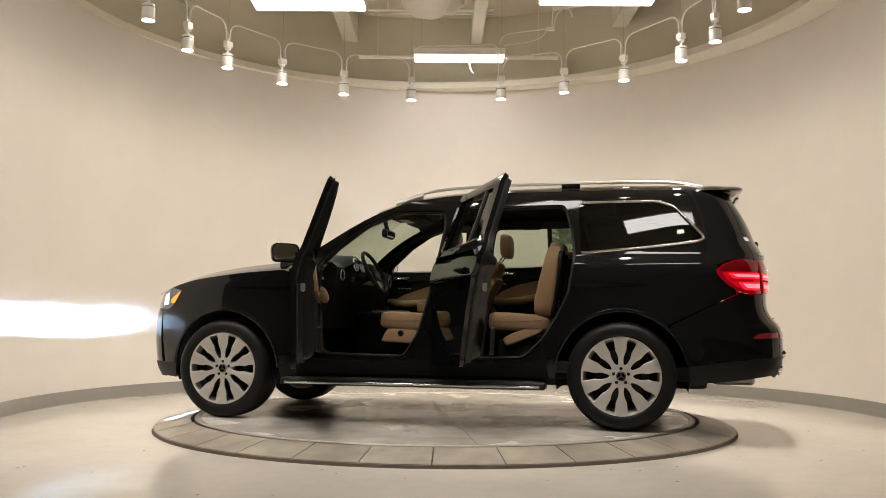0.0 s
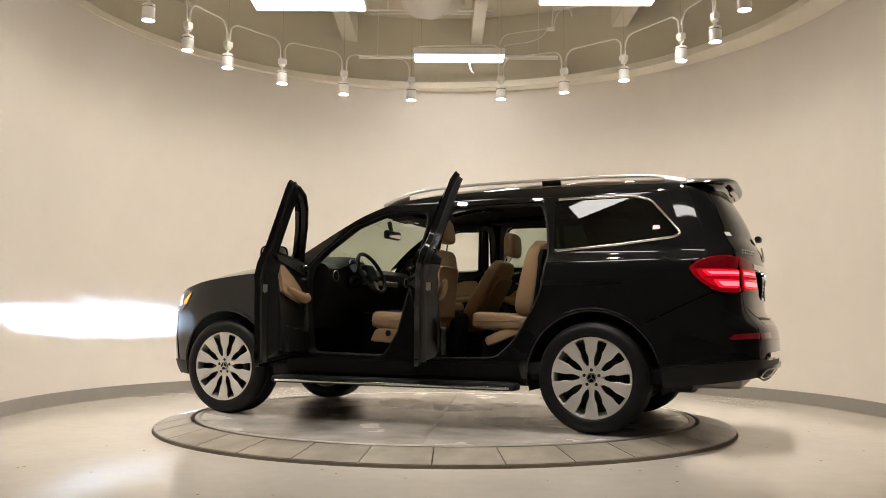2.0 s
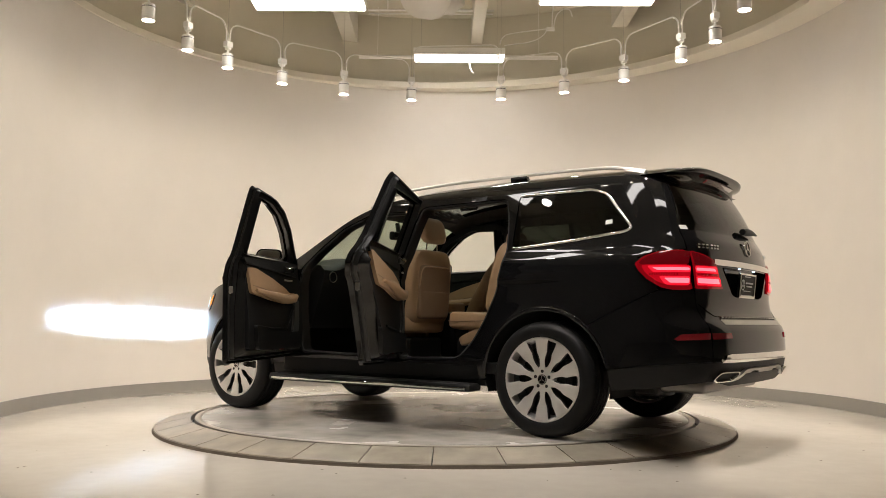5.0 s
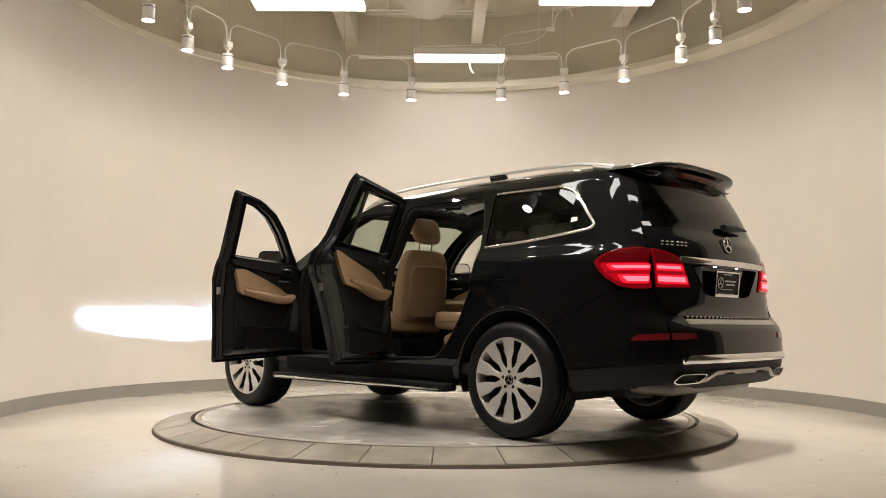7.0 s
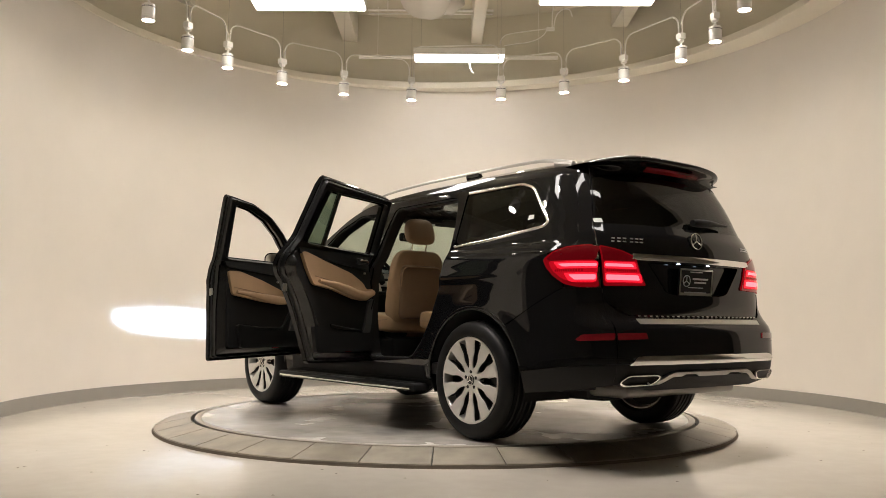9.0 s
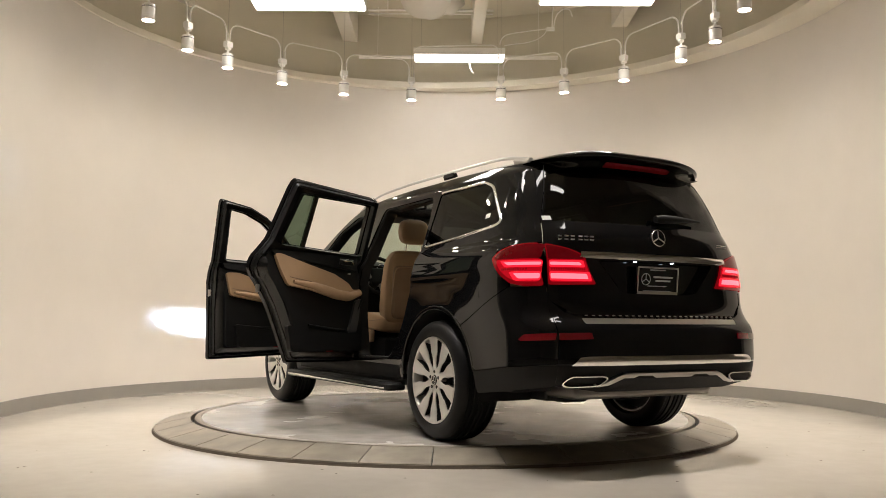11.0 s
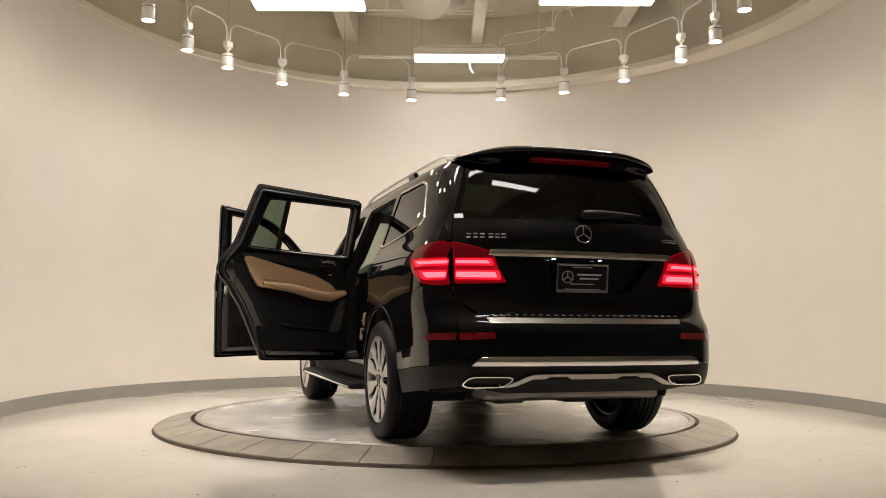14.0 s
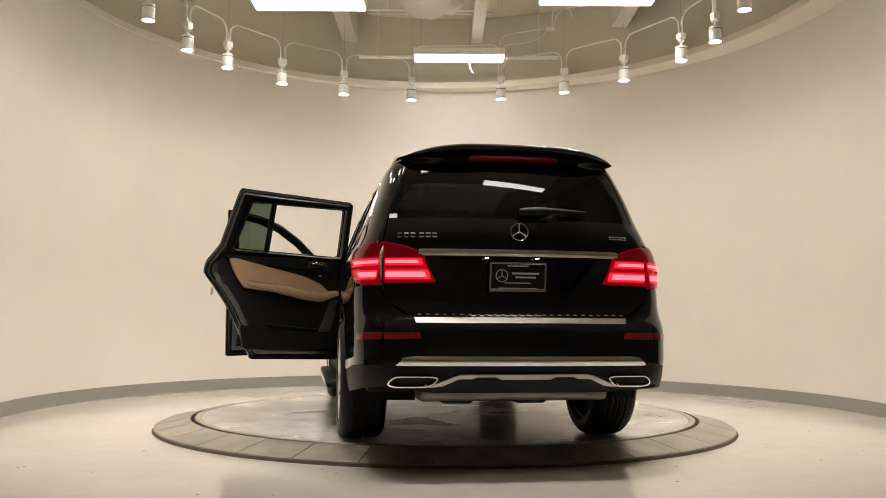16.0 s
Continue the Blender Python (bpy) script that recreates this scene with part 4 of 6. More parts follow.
        outer = [(float(back_x(0.778, 1.213)), 1.213), (-2.42, 1.214), (-2.33, 1.205), (-2.25, 1.178), (-2.19, 1.132), (-2.215, 1.085), (-2.27, 1.03), (-2.35, 0.98), (-2.42, 0.966), (float(back_x(0.778, 0.97)), 0.966)]
        pi = rounded([(s * a, b) for a, b in inner], 0.015)
        l1 = panel("tail_lamp_inner", pi, on_back(0.012), M["red"], car, out=(-1, 0, 0), flange=0.03, step=0.03, label="lit red tail lamp segment")
        l2 = panel("tail_lamp_outer", rounded(outer, 0.015), on_side(s, 0.012), M["red"], car, out=(0, s, 0), flange=0.03, step=0.014, label="lit red tail lamp segment")
        on_back_strip("upper_lens", rounded([(s * 0.562, 1.120), (s * 0.567, 1.140), (s * 0.605, 1.157), (s * 0.66, 1.178), (s * 0.767, 1.203), (s * 0.767, 1.120)], 0.010), 0.0145, M["red_dark"], l1, "dark red upper lens", 0.003, 0.03)
        panel("upper_lens", rounded([(float(back_x(0.785, 1.12)), 1.206), (-2.42, 1.207), (-2.33, 1.198), (-2.26, 1.172), (-2.215, 1.132), (-2.24, 1.122), (float(back_x(0.785, 1.12)), 1.124)], 0.012), on_side(s, 0.0145), M["red_dark"], l2, out=(0, s, 0), flange=0.003, step=0.03, label="dark red upper lens")
        bx = float(back_x(0.785, 1.05))
        # the bars' soft halo, drawn as glowing layers, dimmest outermost
        on_back_strip("bar_halo", rounded([(s * 0.503, 0.990), (s * 0.767, 0.988), (s * 0.767, 1.118), (s * 0.556, 1.118), (s * 0.538, 1.06)], 0.02), 0.0145, M["redhalo"], l1, "red halo put behind the light bars", 0.003)
        panel("bar_halo", rounded([(bx, 0.988), (-2.40, 0.990), (-2.33, 1.015), (-2.265, 1.065), (-2.235, 1.112), (-2.25, 1.120), (bx, 1.120)], 0.02), on_side(s, 0.0145), M["redhalo"], l2, out=(0, s, 0), flange=0.003, step=0.03, label="red halo put behind the light bars")
        for z0, z1, ya, xa in ((1.074, 1.112, 0.556, -2.285), (0.996, 1.047, 0.515, -2.355)):
            g1 = on_back_strip("bar_glow_edge", rounded([(s * ya, z0), (s * 0.765, z0), (s * 0.765, z1), (s * (ya + 0.012), z1)], 0.012), 0.0165, M["redmid"], l1, "softer red glow layer round the light bar", 0.004)
            g2 = panel("bar_glow_edge", rounded([(bx, z0), (xa - 0.025, z0), (xa + 0.012, z1), (bx, z1)], 0.012), on_side(s, 0.0165), M["redmid"], l2, out=(0, s, 0), flange=0.004, step=0.03, label="softer red glow layer round the light bar")
            z2, z3 = z0 + 0.011, z1 - 0.010
            on_back_strip("light_bar", rounded([(s * (ya + 0.022), z2), (s * 0.762, z2), (s * 0.762, z3), (s * (ya + 0.035), z3)], 0.007), 0.0190, M["redglow"], g1, "glowing pink-red light bar", 0.003)
            panel("light_bar", rounded([(bx + 0.002, z2), (xa - 0.050, z2), (xa - 0.018, z3), (bx + 0.002, z3)], 0.007), on_side(s, 0.0190), M["redglow"], g2, out=(0, s, 0), flange=0.003, step=0.03, label="glowing pink-red light bar")
        # row of dark teeth between the bars
        bm = bmesh.new()
        for k in range(16):
            y = 0.56 + 0.0128 * k
            add_box(bm, (float(back_x(y, 1.06)) - 0.0155, s * y, 1.062), (0.006, 0.007, 0.012), 0.001)
        tagged(part("lens_rib", bm, M["red"], l1), kind="stuff")
        bm = bmesh.new()
        for k in range(12):
            x = -2.29 - 0.0135 * k
            add_box(bm, (x, s * (float(side_y(x, 1.06)) + 0.0155), 1.062), (0.007, 0.006, 0.012), 0.001)
        tagged(part("lens_rib", bm, M["red"], l2), kind="stuff")
        on_back_strip("reflector", rounded([(s * 0.575, 0.668), (s * 0.775, 0.662), (s * 0.775, 0.702), (s * 0.585, 0.704)], 0.006), 0.010, M["redrefl"], bp, "red bumper reflector", 0.01)
        panel("reflector", rounded([(float(back_x(0.777, 0.68)), 0.662), (-2.45, 0.655), (-2.43, 0.664), (-2.47, 0.692), (float(back_x(0.777, 0.68)), 0.702)], 0.005), on_side(s, 0.010), M["redrefl"], bp, out=(0, s, 0), flange=0.01, step=0.03, label="red bumper reflector")
        # exhaust trim
        pe = rounded([(s * 0.525, 0.402), (s * 0.725, 0.398), (s * 0.762, 0.418), (s * 0.72, 0.463), (s * 0.50, 0.463), (s * 0.475, 0.45)], 0.034, 6)
        c = np.mean(pe, axis=0)
        inn = [c + (np.array(q) - c) * (0.93, 0.80) for q in pe]
        ex = panel("exhaust_trim", pe, on_back(0.022), M["chrome"], bp, holes=[inn], out=(-1, 0, 0), flange=0.05, step=0.03, label="polished chrome exhaust surround")
        panel("exhaust_mouth", inn, on_back(-0.02), M["vent"], ex, out=(-1, 0, 0), flange=0, step=0.04)


def door(name, s, poly, win, beige, arm, hinge, phi, handle, pocket, label):
    """A door built shut, then swung about its hinge; s is the side of the car."""
    belt = min(q[1] for q in win)
    f = on_side(s)
    shell = panel(name, poly, f, M["paint"], car, holes=[win], out=(0, s, 0), flange=0.03, step=0.045, label=label)
    # frame sheet behind the skin
    c = np.mean(poly, axis=0)
    ins = [c + (np.array(q) - c) * 0.955 for q in poly]
    panel("inner_frame", ins, on_side(s, -0.045), M["paint_in"], shell, holes=[win], out=(0, -s, 0), flange=-0.035, step=0.06, label="black inner door frame with rubber seal")
    bm = bmesh.new()
    ins2 = resample([c + (np.array(q) - c) * 0.93 for q in poly], 0.05)
    tube(bm, [on_side(s, -0.052)(np.float64(a), np.float64(b)) for a, b in ins2], 0.011, 6, True)
    part("door_seal", bm, M["rubber"], shell, "black rubber seal", smooth=60)
    bm = bmesh.new()
    ins2 = resample([c + (np.array(q) - c) * 0.965 for q in poly], 0.05)
    tube(bm, [on_side(s, -0.040)(np.float64(a), np.float64(b)) for a, b in ins2], 0.007, 6, True)
    part("outer_seal", bm, M["rubber"], shell, smooth=60)
    # sloping sheet-metal face between the skin and the trim
    rim_pts = resample(poly, 0.03)
    rows = ((0.985, -0.018), (0.962, -0.040), (0.952, -0.050), (0.935, -0.085), (0.900, -0.135), (0.880, -0.150))
    verts, faces = [], []
    for q in rim_pts:
        low_f = float(np.clip((belt - 0.02 - q[1]) / 0.08, 0, 1))
        for k, dep in rows:
            kk = k if low_f > 0.5 else max(k, 0.945)
            u, v = c + (np.array(q) - c) * kk
            verts.append(on_side(s, dep if dep > -0.06 else -0.05 + (dep + 0.05) * low_f)(np.float64(u), np.float64(v)))
    n_r = len(rows)
    for i in range(len(rim_pts)):
        j = (i + 1) % len(rim_pts)
        faces += [(i * n_r + k, i * n_r + k + 1, j * n_r + k + 1, j * n_r + k) for k in range(n_r - 1)]
    mesh_ob("shut_face", verts, faces, M["door_metal"], shell, "dark painted sheet-metal door edge", True)
    # trim: thick panel below the belt
    x0, x1 = min(q[0] for q in poly), max(q[0] for q in poly)
    low = rounded([(a, min(b, belt - 0.015)) for a, b in [c + (np.array(q) - c) * 0.86 for q in poly]], 0.0)
    low = [q for i, q in enumerate(low) if np.linalg.norm(np.array(q) - np.array(low[i - 1])) > 1e-3]

    def inner_y(off):
        return lambda u, v: np.stack([u, s * (0.80 - off + 0.03 * np.clip((v - 1.0) / 0.25, -1, 1) + 0 * u), v], -1)
    tr = panel("trim_panel", low, inner_y(0.0), M["trim_black"], shell, out=(0, -s, 0), flange=0.10, step=0.05, label="black moulded door trim")
    panel("upper_trim", rounded([(x0 + 0.12, belt - 0.02), (x1 - 0.12, belt - 0.02), (x1 - 0.14, belt - 0.13), (x0 + 0.14, belt - 0.06)], 0.03), inner_y(0.018), M["trim_black"], tr, out=(0, -s, 0), flange=0.03, step=0.05)
    ins3 = panel("leather_insert", rounded(beige, 0.025), inner_y(0.024), M["leather"], tr, out=(0, -s, 0), flange=0.03, step=0.03, label="beige leather door insert")
    # armrest along the insert's lower edge
    bm = bmesh.new()
    b = arm[-2]
    pts = [(q[0], s * (0.762 - 0.030 * math.sin(math.pi * min(1, 0.1 + k / 7)) ** 0.5), q[1]) for k, q in enumerate(chaikin(arm, 1, False)[::2])]
    tube(bm, pts, [0.012 + 0.022 * min(1.0, k / 3, (len(pts) - 1 - k) / 1.5 + 0.4) for k in range(len(pts))], 12)
    part("armrest", bm, M["leather"], tr, "beige leather armrest", smooth=70)
    # stitching seam above the armrest
    bm = bmesh.new()
    m0 = [(q[0], q[1] + 0.036) for q in arm[:-1]]
    tube(bm, [(u, s * (0.80 - 0.026 + 0.03 * np.clip((v - 1.0) / 0.25, -1, 1)), v) for u, v in m0], 0.003, 5)
    part("seam", bm, M["leather_back"], tr)
    # handle in a chrome bowl
    bm = bmesh.new()
    hx, hz = handle
    add_box(bm, (hx, s * 0.755, hz), (0.16, 0.02, 0.045), 0.009)
    hb = part("handle_bowl", bm, M["paint_in"], tr)
    bm = bmesh.new()
    tube(bm, [(hx - 0.06, s * 0.742, hz + 0.004), (hx - 0.02, s * 0.732, hz + 0.010), (hx + 0.03, s * 0.732, hz + 0.006), (hx + 0.065, s * 0.745, hz - 0.006)], [0.006, 0.012, 0.012, 0.006], 8)
    part("door_pull", bm, M["chrome"], hb, "chrome door opener", smooth=60)
    # pocket and reflector at the foot
    bm = bmesh.new()
    tube(bm, [(u, s * 0.768, v) for u, v in pocket], 0.010, 8)
    part("map_pocket", bm, M["trim_black"], tr, smooth=60)
    bm = bmesh.new()
    add_box(bm, (0.5 * (x0 + x1) + 0.10, s * 0.762, 0.545), (0.07, 0.012, 0.016), 0.003)
    part("foot_reflector", bm, M["redrefl"], tr, "red safety reflector")
    # latch on the shut edge
    bm = bmesh.new()
    xe = x0 + 0.055
    add_box(bm, (xe - 0.012, s * 0.865, 0.98), (0.014, 0.03, 0.05), 0.004)
    add_box(bm, (xe - 0.020, s * 0.865, 0.955), (0.010, 0.014, 0.012), 0.003)
    part("latch", bm, M["satin"], shell, "bright metal door latch", smooth=40)
    # hinges, pocket, window switches
    for z in (0.62, 0.98):
        bm = bmesh.new()
        add_box(bm, (hinge[0] - 0.015, s * (hinge[1] - 0.075), z), (0.075, 0.05, 0.055), 0.012)
        part("hinge", bm, M["paint"], shell, smooth=40)
    # pocket front and the bright web of the pull handle
    pk = rounded([(x0 + 0.25, 0.545), (x1 - 0.16, 0.545), (x1 - 0.17, 0.665), (x0 + 0.45, 0.69), (x0 + 0.21, 0.73)], 0.03)
    panel("pocket_front", pk, inner_y(0.030), M["trim_black"], tr, out=(0, -s, 0), flange=0.03, step=0.05)
    panel("pull_web", rounded([(x1 - 0.30, 0.675), (x1 - 0.20, 0.675), (b[0] + 0.14, b[1] - 0.01), (b[0] + 0.07, b[1] - 0.03)], 0.015), inner_y(0.022), M["gloss_grey"], tr, out=(0, -s, 0), flange=0.02, step=0.04, label="satin grey pull handle web")
    bm = bmesh.new()
    for k in range(4 if name == "front_door" else 1):
        add_box(bm, (handle[0] + 0.02 - 0.035 * k, s * 0.748, handle[1] - 0.085), (0.024, 0.014, 0.014), 0.004)
    tagged(part("window_switch", bm, M["satin"], tr), kind="stuff")
    # glass
    if name == "rear_door":
        div = -0.86
        panel("fixed_pane", rounded([(div, 1.285), (div, 1.648), (-1.055, 1.645), (-1.145, 1.30)], 0.02), on_side(s, -0.02), M["green_dark"], shell, out=(0, s, 0), flange=0, label="dark green tinted fixed pane")
        bm = bmesh.new()
        fz = on_side(s, -0.02)
        strip(bm, [fz(np.float64(div - 0.012 * (z - 1.28)), np.float64(z)) for z in np.linspace(1.255, 1.66, 8)], [(0, s, 0.4)] * 8, 0.022, 0.014)
        part("window_divider", bm, M["paint_in"], shell, smooth=60)
    if phi == 0:
        panel("window_pane", win, on_side(s, -0.02), M["clear"] if name == "front_door" else M["green"], shell, out=(0, s, 0), flange=0, label="clear side window")
    else:
        # bright edge of the lowered pane's seal
        bm = bmesh.new()
        fz = on_side(s, -0.01)
        lowest = sorted([q for q in resample(win, 0.04) if q[1] < belt + 0.028], key=lambda q: q[0])
        strip(bm, [fz(np.float64(q[0]), np.float64(q[1])) for q in lowest], [(0, s, 0.5)] * len(lowest), 0.012, 0.012)
        part("belt_moulding", bm, M["paint_in"], shell, "thin black belt moulding", smooth=60)
    # outside handle
    bm = bmesh.new()
    hx2 = x0 + 0.20
    tube(bm, [on_side(s, 0.01 + 0.03 * math.sin(math.pi * t))(np.float64(hx2 + 0.2 * t), np.float64(1.10)) for t in np.linspace(0, 1, 7)], 0.014, 8)
    part("outer_handle", bm, M["paint"], shell, smooth=60)
    if phi:
        h = Vector((hinge[0], s * hinge[1], 0))
        shell.matrix_basis = Matrix.Translation(h) @ Matrix.Rotation(radians(-phi * s), 4, "Z") @ Matrix.Translation(-h)
    return shell


BEIGE_F = [(-0.03, 1.147), (0.09, 1.149), (0.33, 1.086), (0.55, 1.012), (0.605, 0.978), (0.70, 0.980), (0.712, 0.943), (0.545, 0.892), (0.30, 0.918), (0.0, 0.962)]
BEIGE_R = [(-1.18, 1.222), (-1.13, 1.228), (-0.86, 1.170), (-0.56, 1.110), (-0.40, 1.045), (-0.36, 0.998), (-0.26, 1.006), (-0.245, 0.970), (-0.40, 0.912), (-0.555, 0.925), (-0.83, 0.983), (-1.07, 1.008), (-1.13, 1.105)]
ARM_F = [(0.02, 0.982), (0.16, 0.966), (0.30, 0.946), (0.42, 0.930), (0.54, 0.922), (0.63, 0.938), (0.695, 0.962)]
ARM_R = [(-1.05, 1.030), (-0.94, 1.018), (-0.83, 1.006), (-0.69, 0.978), (-0.555, 0.952), (-0.40, 0.944), (-0.27, 0.985)]


def wing_mirror(s, shell):
    bm = bmesh.new()
    rings = []
    for x, k in ((-0.062, 0.97), (-0.055, 1.0), (-0.02, 1.0), (0.02, 0.93), (0.05, 0.74), (0.066, 0.40)):
        out = rounded([(-s * 0.115, -0.075), (s * 0.10, -0.07), (s * 0.115, 0.04), (s * 0.08, 0.078), (-s * 0.10, 0.07)], 0.04, 4)
        rings.append([bm.verts.new((x, q[0] * k, q[1] * k)) for q in out])
    for p, q in zip(rings, rings[1:]):
        for j in range(len(p)):
            bm.faces.new((p[j], p[(j + 1) % len(p)], q[(j + 1) % len(p)], q[j]))
    bm.faces.new(rings[0])
    bm.faces.new(rings[-1])
    h = part("mirror_housing", bm, M["paint"], shell, "black wing mirror", smooth=60)
    h.matrix_basis = Matrix.Translation((0.80, s * 1.05, 1.275)) @ Matrix.Rotation(radians(17 * s), 4, "Z")
    bm = bmesh.new()
    out = rounded([(-s * 0.115, -0.075), (s * 0.10, -0.07), (s * 0.115, 0.04), (s * 0.08, 0.078), (-s * 0.10, 0.07)], 0.04, 4)
    lo = [bm.verts.new((-0.0635, q[0] * 0.88, q[1] * 0.86)) for q in out]
    hi = [bm.verts.new((-0.0655, q[0] * 0.86, q[1] * 0.84)) for q in out]
    bm.faces.new(hi)
    for j in range(len(lo)):
        bm.faces.new((lo[j], lo[(j + 1) % len(lo)], hi[(j + 1) % len(lo)], hi[j]))
    part("mirror_glass", bm, M["chrome"], h, "mirror glass")
    bm = bmesh.new()
    tube(bm, [(0.0, -s * 0.09, -0.05), (0.0, -s * 0.16, -0.085)], 0.025, 8)
    part("mirror_foot", bm, M["plastic"], h)


def build_doors():
    for s in (1, -1):
        fd = door("front_door", s, DOOR_F, DOOR_F_WIN, BEIGE_F, ARM_F, HF, PHI_F if s > 0 else 0, (0.56, 1.16), [(0.05, 0.72), (0.30, 0.70), (0.55, 0.70), (0.68, 0.88)], "black front door with beige leather trim" + (", swung open" if s > 0 else ""))
        door("rear_door", s, DOOR_R, DOOR_R_WIN, BEIGE_R, ARM_R, HR, PHI_R if s > 0 else 0, (-0.46, 1.20), [(-0.87, 0.73), (-0.60, 0.70), (-0.42, 0.69), (-0.26, 0.92)], "black rear door with beige leather trim" + (", swung open" if s > 0 else ""))
        wing_mirror(s, fd)


build_rear()
build_doors()


def soft_box(bm, c, s, r=0.05, m=None, puff=0.0, taper=0.0):
    """A cushion: box with wide round edges and a slight crown."""
    g = bmesh.ops.create_cube(bm, size=1.0)
    vs = g["verts"]
    bmesh.ops.scale(bm, vec=s, verts=vs)
    es = list({e for v in vs for e in v.link_edges})
    out = bmesh.ops.bevel(bm, geom=es, offset=min(r, 0.45 * min(s)), segments=5, profile=0.6, affect="EDGES")
    vs = list({v for f in out["faces"] for v in f.verts})
    if taper:
        for v in vs:
            v.co.y *= 1 - taper * (v.co.z / s[2] + 0.5) ** 2
    if puff:
        for v in vs:
            k = max(0.0, 1 - (2 * v.co.x / s[0]) ** 2) * max(0.0, 1 - (2 * v.co.y / s[1]) ** 2)
            v.co.z += puff * k * (1 if v.co.z > 0 else 0.2)
    bmesh.ops.transform(bm, matrix=Matrix.Translation(c) @ (m or Matrix.Identity(4)), verts=vs)


def pillow(bm, half, m, e=0.35, bend=None, nu=32, nv=20):
    """A padded block: a superellipsoid of half sizes, bent by bend(x, y, z), then placed by m."""
    def sp(v):
        return math.copysign(abs(v) ** e, v)
    rings = []
    for i in range(1, nv):
        b = -math.pi / 2 + math.pi * i / nv
        row = []
        for j in range(nu):
            a = 2 * math.pi * j / nu
            p = (half[0] * sp(math.cos(b)) * sp(math.cos(a)), half[1] * sp(math.cos(b)) * sp(math.sin(a)), half[2] * sp(math.sin(b)))
            row.append(bm.verts.new(m @ Vector(bend(*p) if bend else p)))
        rings.append(row)
    for p, q in zip(rings, rings[1:]):
        for j in range(nu):
            bm.faces.new((p[j], p[(j + 1) % nu], q[(j + 1) % nu], q[j]))
    bm.faces.new(rings[0])
    bm.faces.new(rings[-1])


def seat(kind, x, y, w, foot, tilt, H):
    """x: front edge of the cushion; foot: where the backrest begins, along and up; tilt: its lean in degrees."""
    front = kind == "front"
    L = x - foot[0] + 0.06
    bm = bmesh.new()
    add_box(bm, (x - L * 0.55, y, 0.54), (L * 0.75, w * 0.8, 0.18), 0.02)
    base = part("seat", bm, M["plastic"], car, "beige leather car seat")
    q_out = math.copysign(1, y)
    # cushion with raised sides and a rounded nose
    hz = 0.072
    bm = bmesh.new()
    pillow(bm, (L / 2, w / 2, hz), Matrix.Translation((x - L / 2, y, 0.755)) @ Matrix.Rotation(radians(-4), 4, "Y"), 0.42,
           lambda a, b, c: (a, b, c + (0.022 * abs(b / (w / 2)) ** 4 if c > 0 else 0) - 0.016 * max(0, -a / L) + (0.02 * max(0, 0.5 - a / L) if c < 0 and not front else 0)))
    part("cushion", bm, M["leather"], base, "beige leather seat cushion", smooth=80)
    for q in (-1, 1):
        bm = bmesh.new()
        if front:
            pillow(bm, (0.145, 0.026, 0.055), Matrix.Translation((x - 0.185, y + q * (w / 2 - 0.012), 0.648)) @ Matrix.Rotation(radians(-3), 4, "Y"), 0.3,
                   lambda a, b, c: (a - (0.05 * (0.5 + c / 0.11) if a > 0.05 else 0), b, c))
        else:
            pillow(bm, (0.155, 0.035, 0.040), Matrix.Translation((x - 0.28, y + q * (w / 2 - 0.05), 0.665)) @ Matrix.Rotation(radians(22), 4, "Y"), 0.4)
        part("side_valance", bm, M["leather"], base, smooth=80)
    bm = bmesh.new()
    tube(bm, [(x - L + 0.06, y + q_out * w * 0.497, 0.775), (x - L * 0.5, y + q_out * w * 0.502, 0.765), (x - 0.07, y + q_out * w * 0.497, 0.765), (x - 0.012, y + q_out * w * 0.40, 0.768), (x - 0.004, y, 0.768), (x - 0.012, y - q_out * w * 0.40, 0.768)], 0.003, 6)
    part("cushion_seam", bm, M["leather_back"], base, smooth=60)
    if front:
        bm = bmesh.new()
        lathe(bm, [(0.0, 0.012), (0.020, 0.012), (0.024, 0.006), (0.024, 0)], 20, Matrix.Translation((x - 0.205, y + q_out * (w / 2 + 0.010), 0.668)) @ Matrix.Rotation(radians(-90 if y > 0 else 90), 4, "X"))
        part("seat_switch", bm, M["plastic"], base, smooth=40)
    lean = Matrix.Translation((foot[0], y, foot[1])) @ Matrix.Rotation(radians(-tilt), 4, "Y")
    mid = lean @ Matrix.Translation((0, 0, H / 2))
    hw, hd = w * 0.475, 0.068 if front else 0.080

    def back_shape(a, b, c):
        u = c / H + 0.5
        k = 1 - 0.14 * max(0, u - 0.55) ** 2 / 0.2 - 0.05 * max(0, 0.3 - u)
        side = abs(b / hw) ** 4
        return (a * (1 - 0.35 * u * u) + 0.03 * side * (1 - u) * (1 if a > 0 else 0.3), b * k, c)
    bm = bmesh.new()
    pillow(bm, (hd, hw, H / 2), mid, 0.33, back_shape, 40, 28)
    bk = part("backrest", bm, M["leather"], base, "beige leather backrest", smooth=80)
    # raised back panel with piping, and a pocket across its lower half
    if front:
        bm = bmesh.new()
        pillow(bm, (0.022, hw * 0.80, H * 0.36), mid @ Matrix.Translation((-hd * 0.80, 0, -H * 0.06)) @ Matrix.Rotation(radians(3), 4, "Y"), 0.22)
        part("back_shell", bm, M["leather_back"], bk, "tan leather back panel with a pocket", smooth=80)
        bm = bmesh.new()
        pillow(bm, (0.014, hw * 0.74, H * 0.175), mid @ Matrix.Translation((-hd * 0.80 - 0.016, 0, -H * 0.225)) @ Matrix.Rotation(radians(3), 4, "Y"), 0.2)
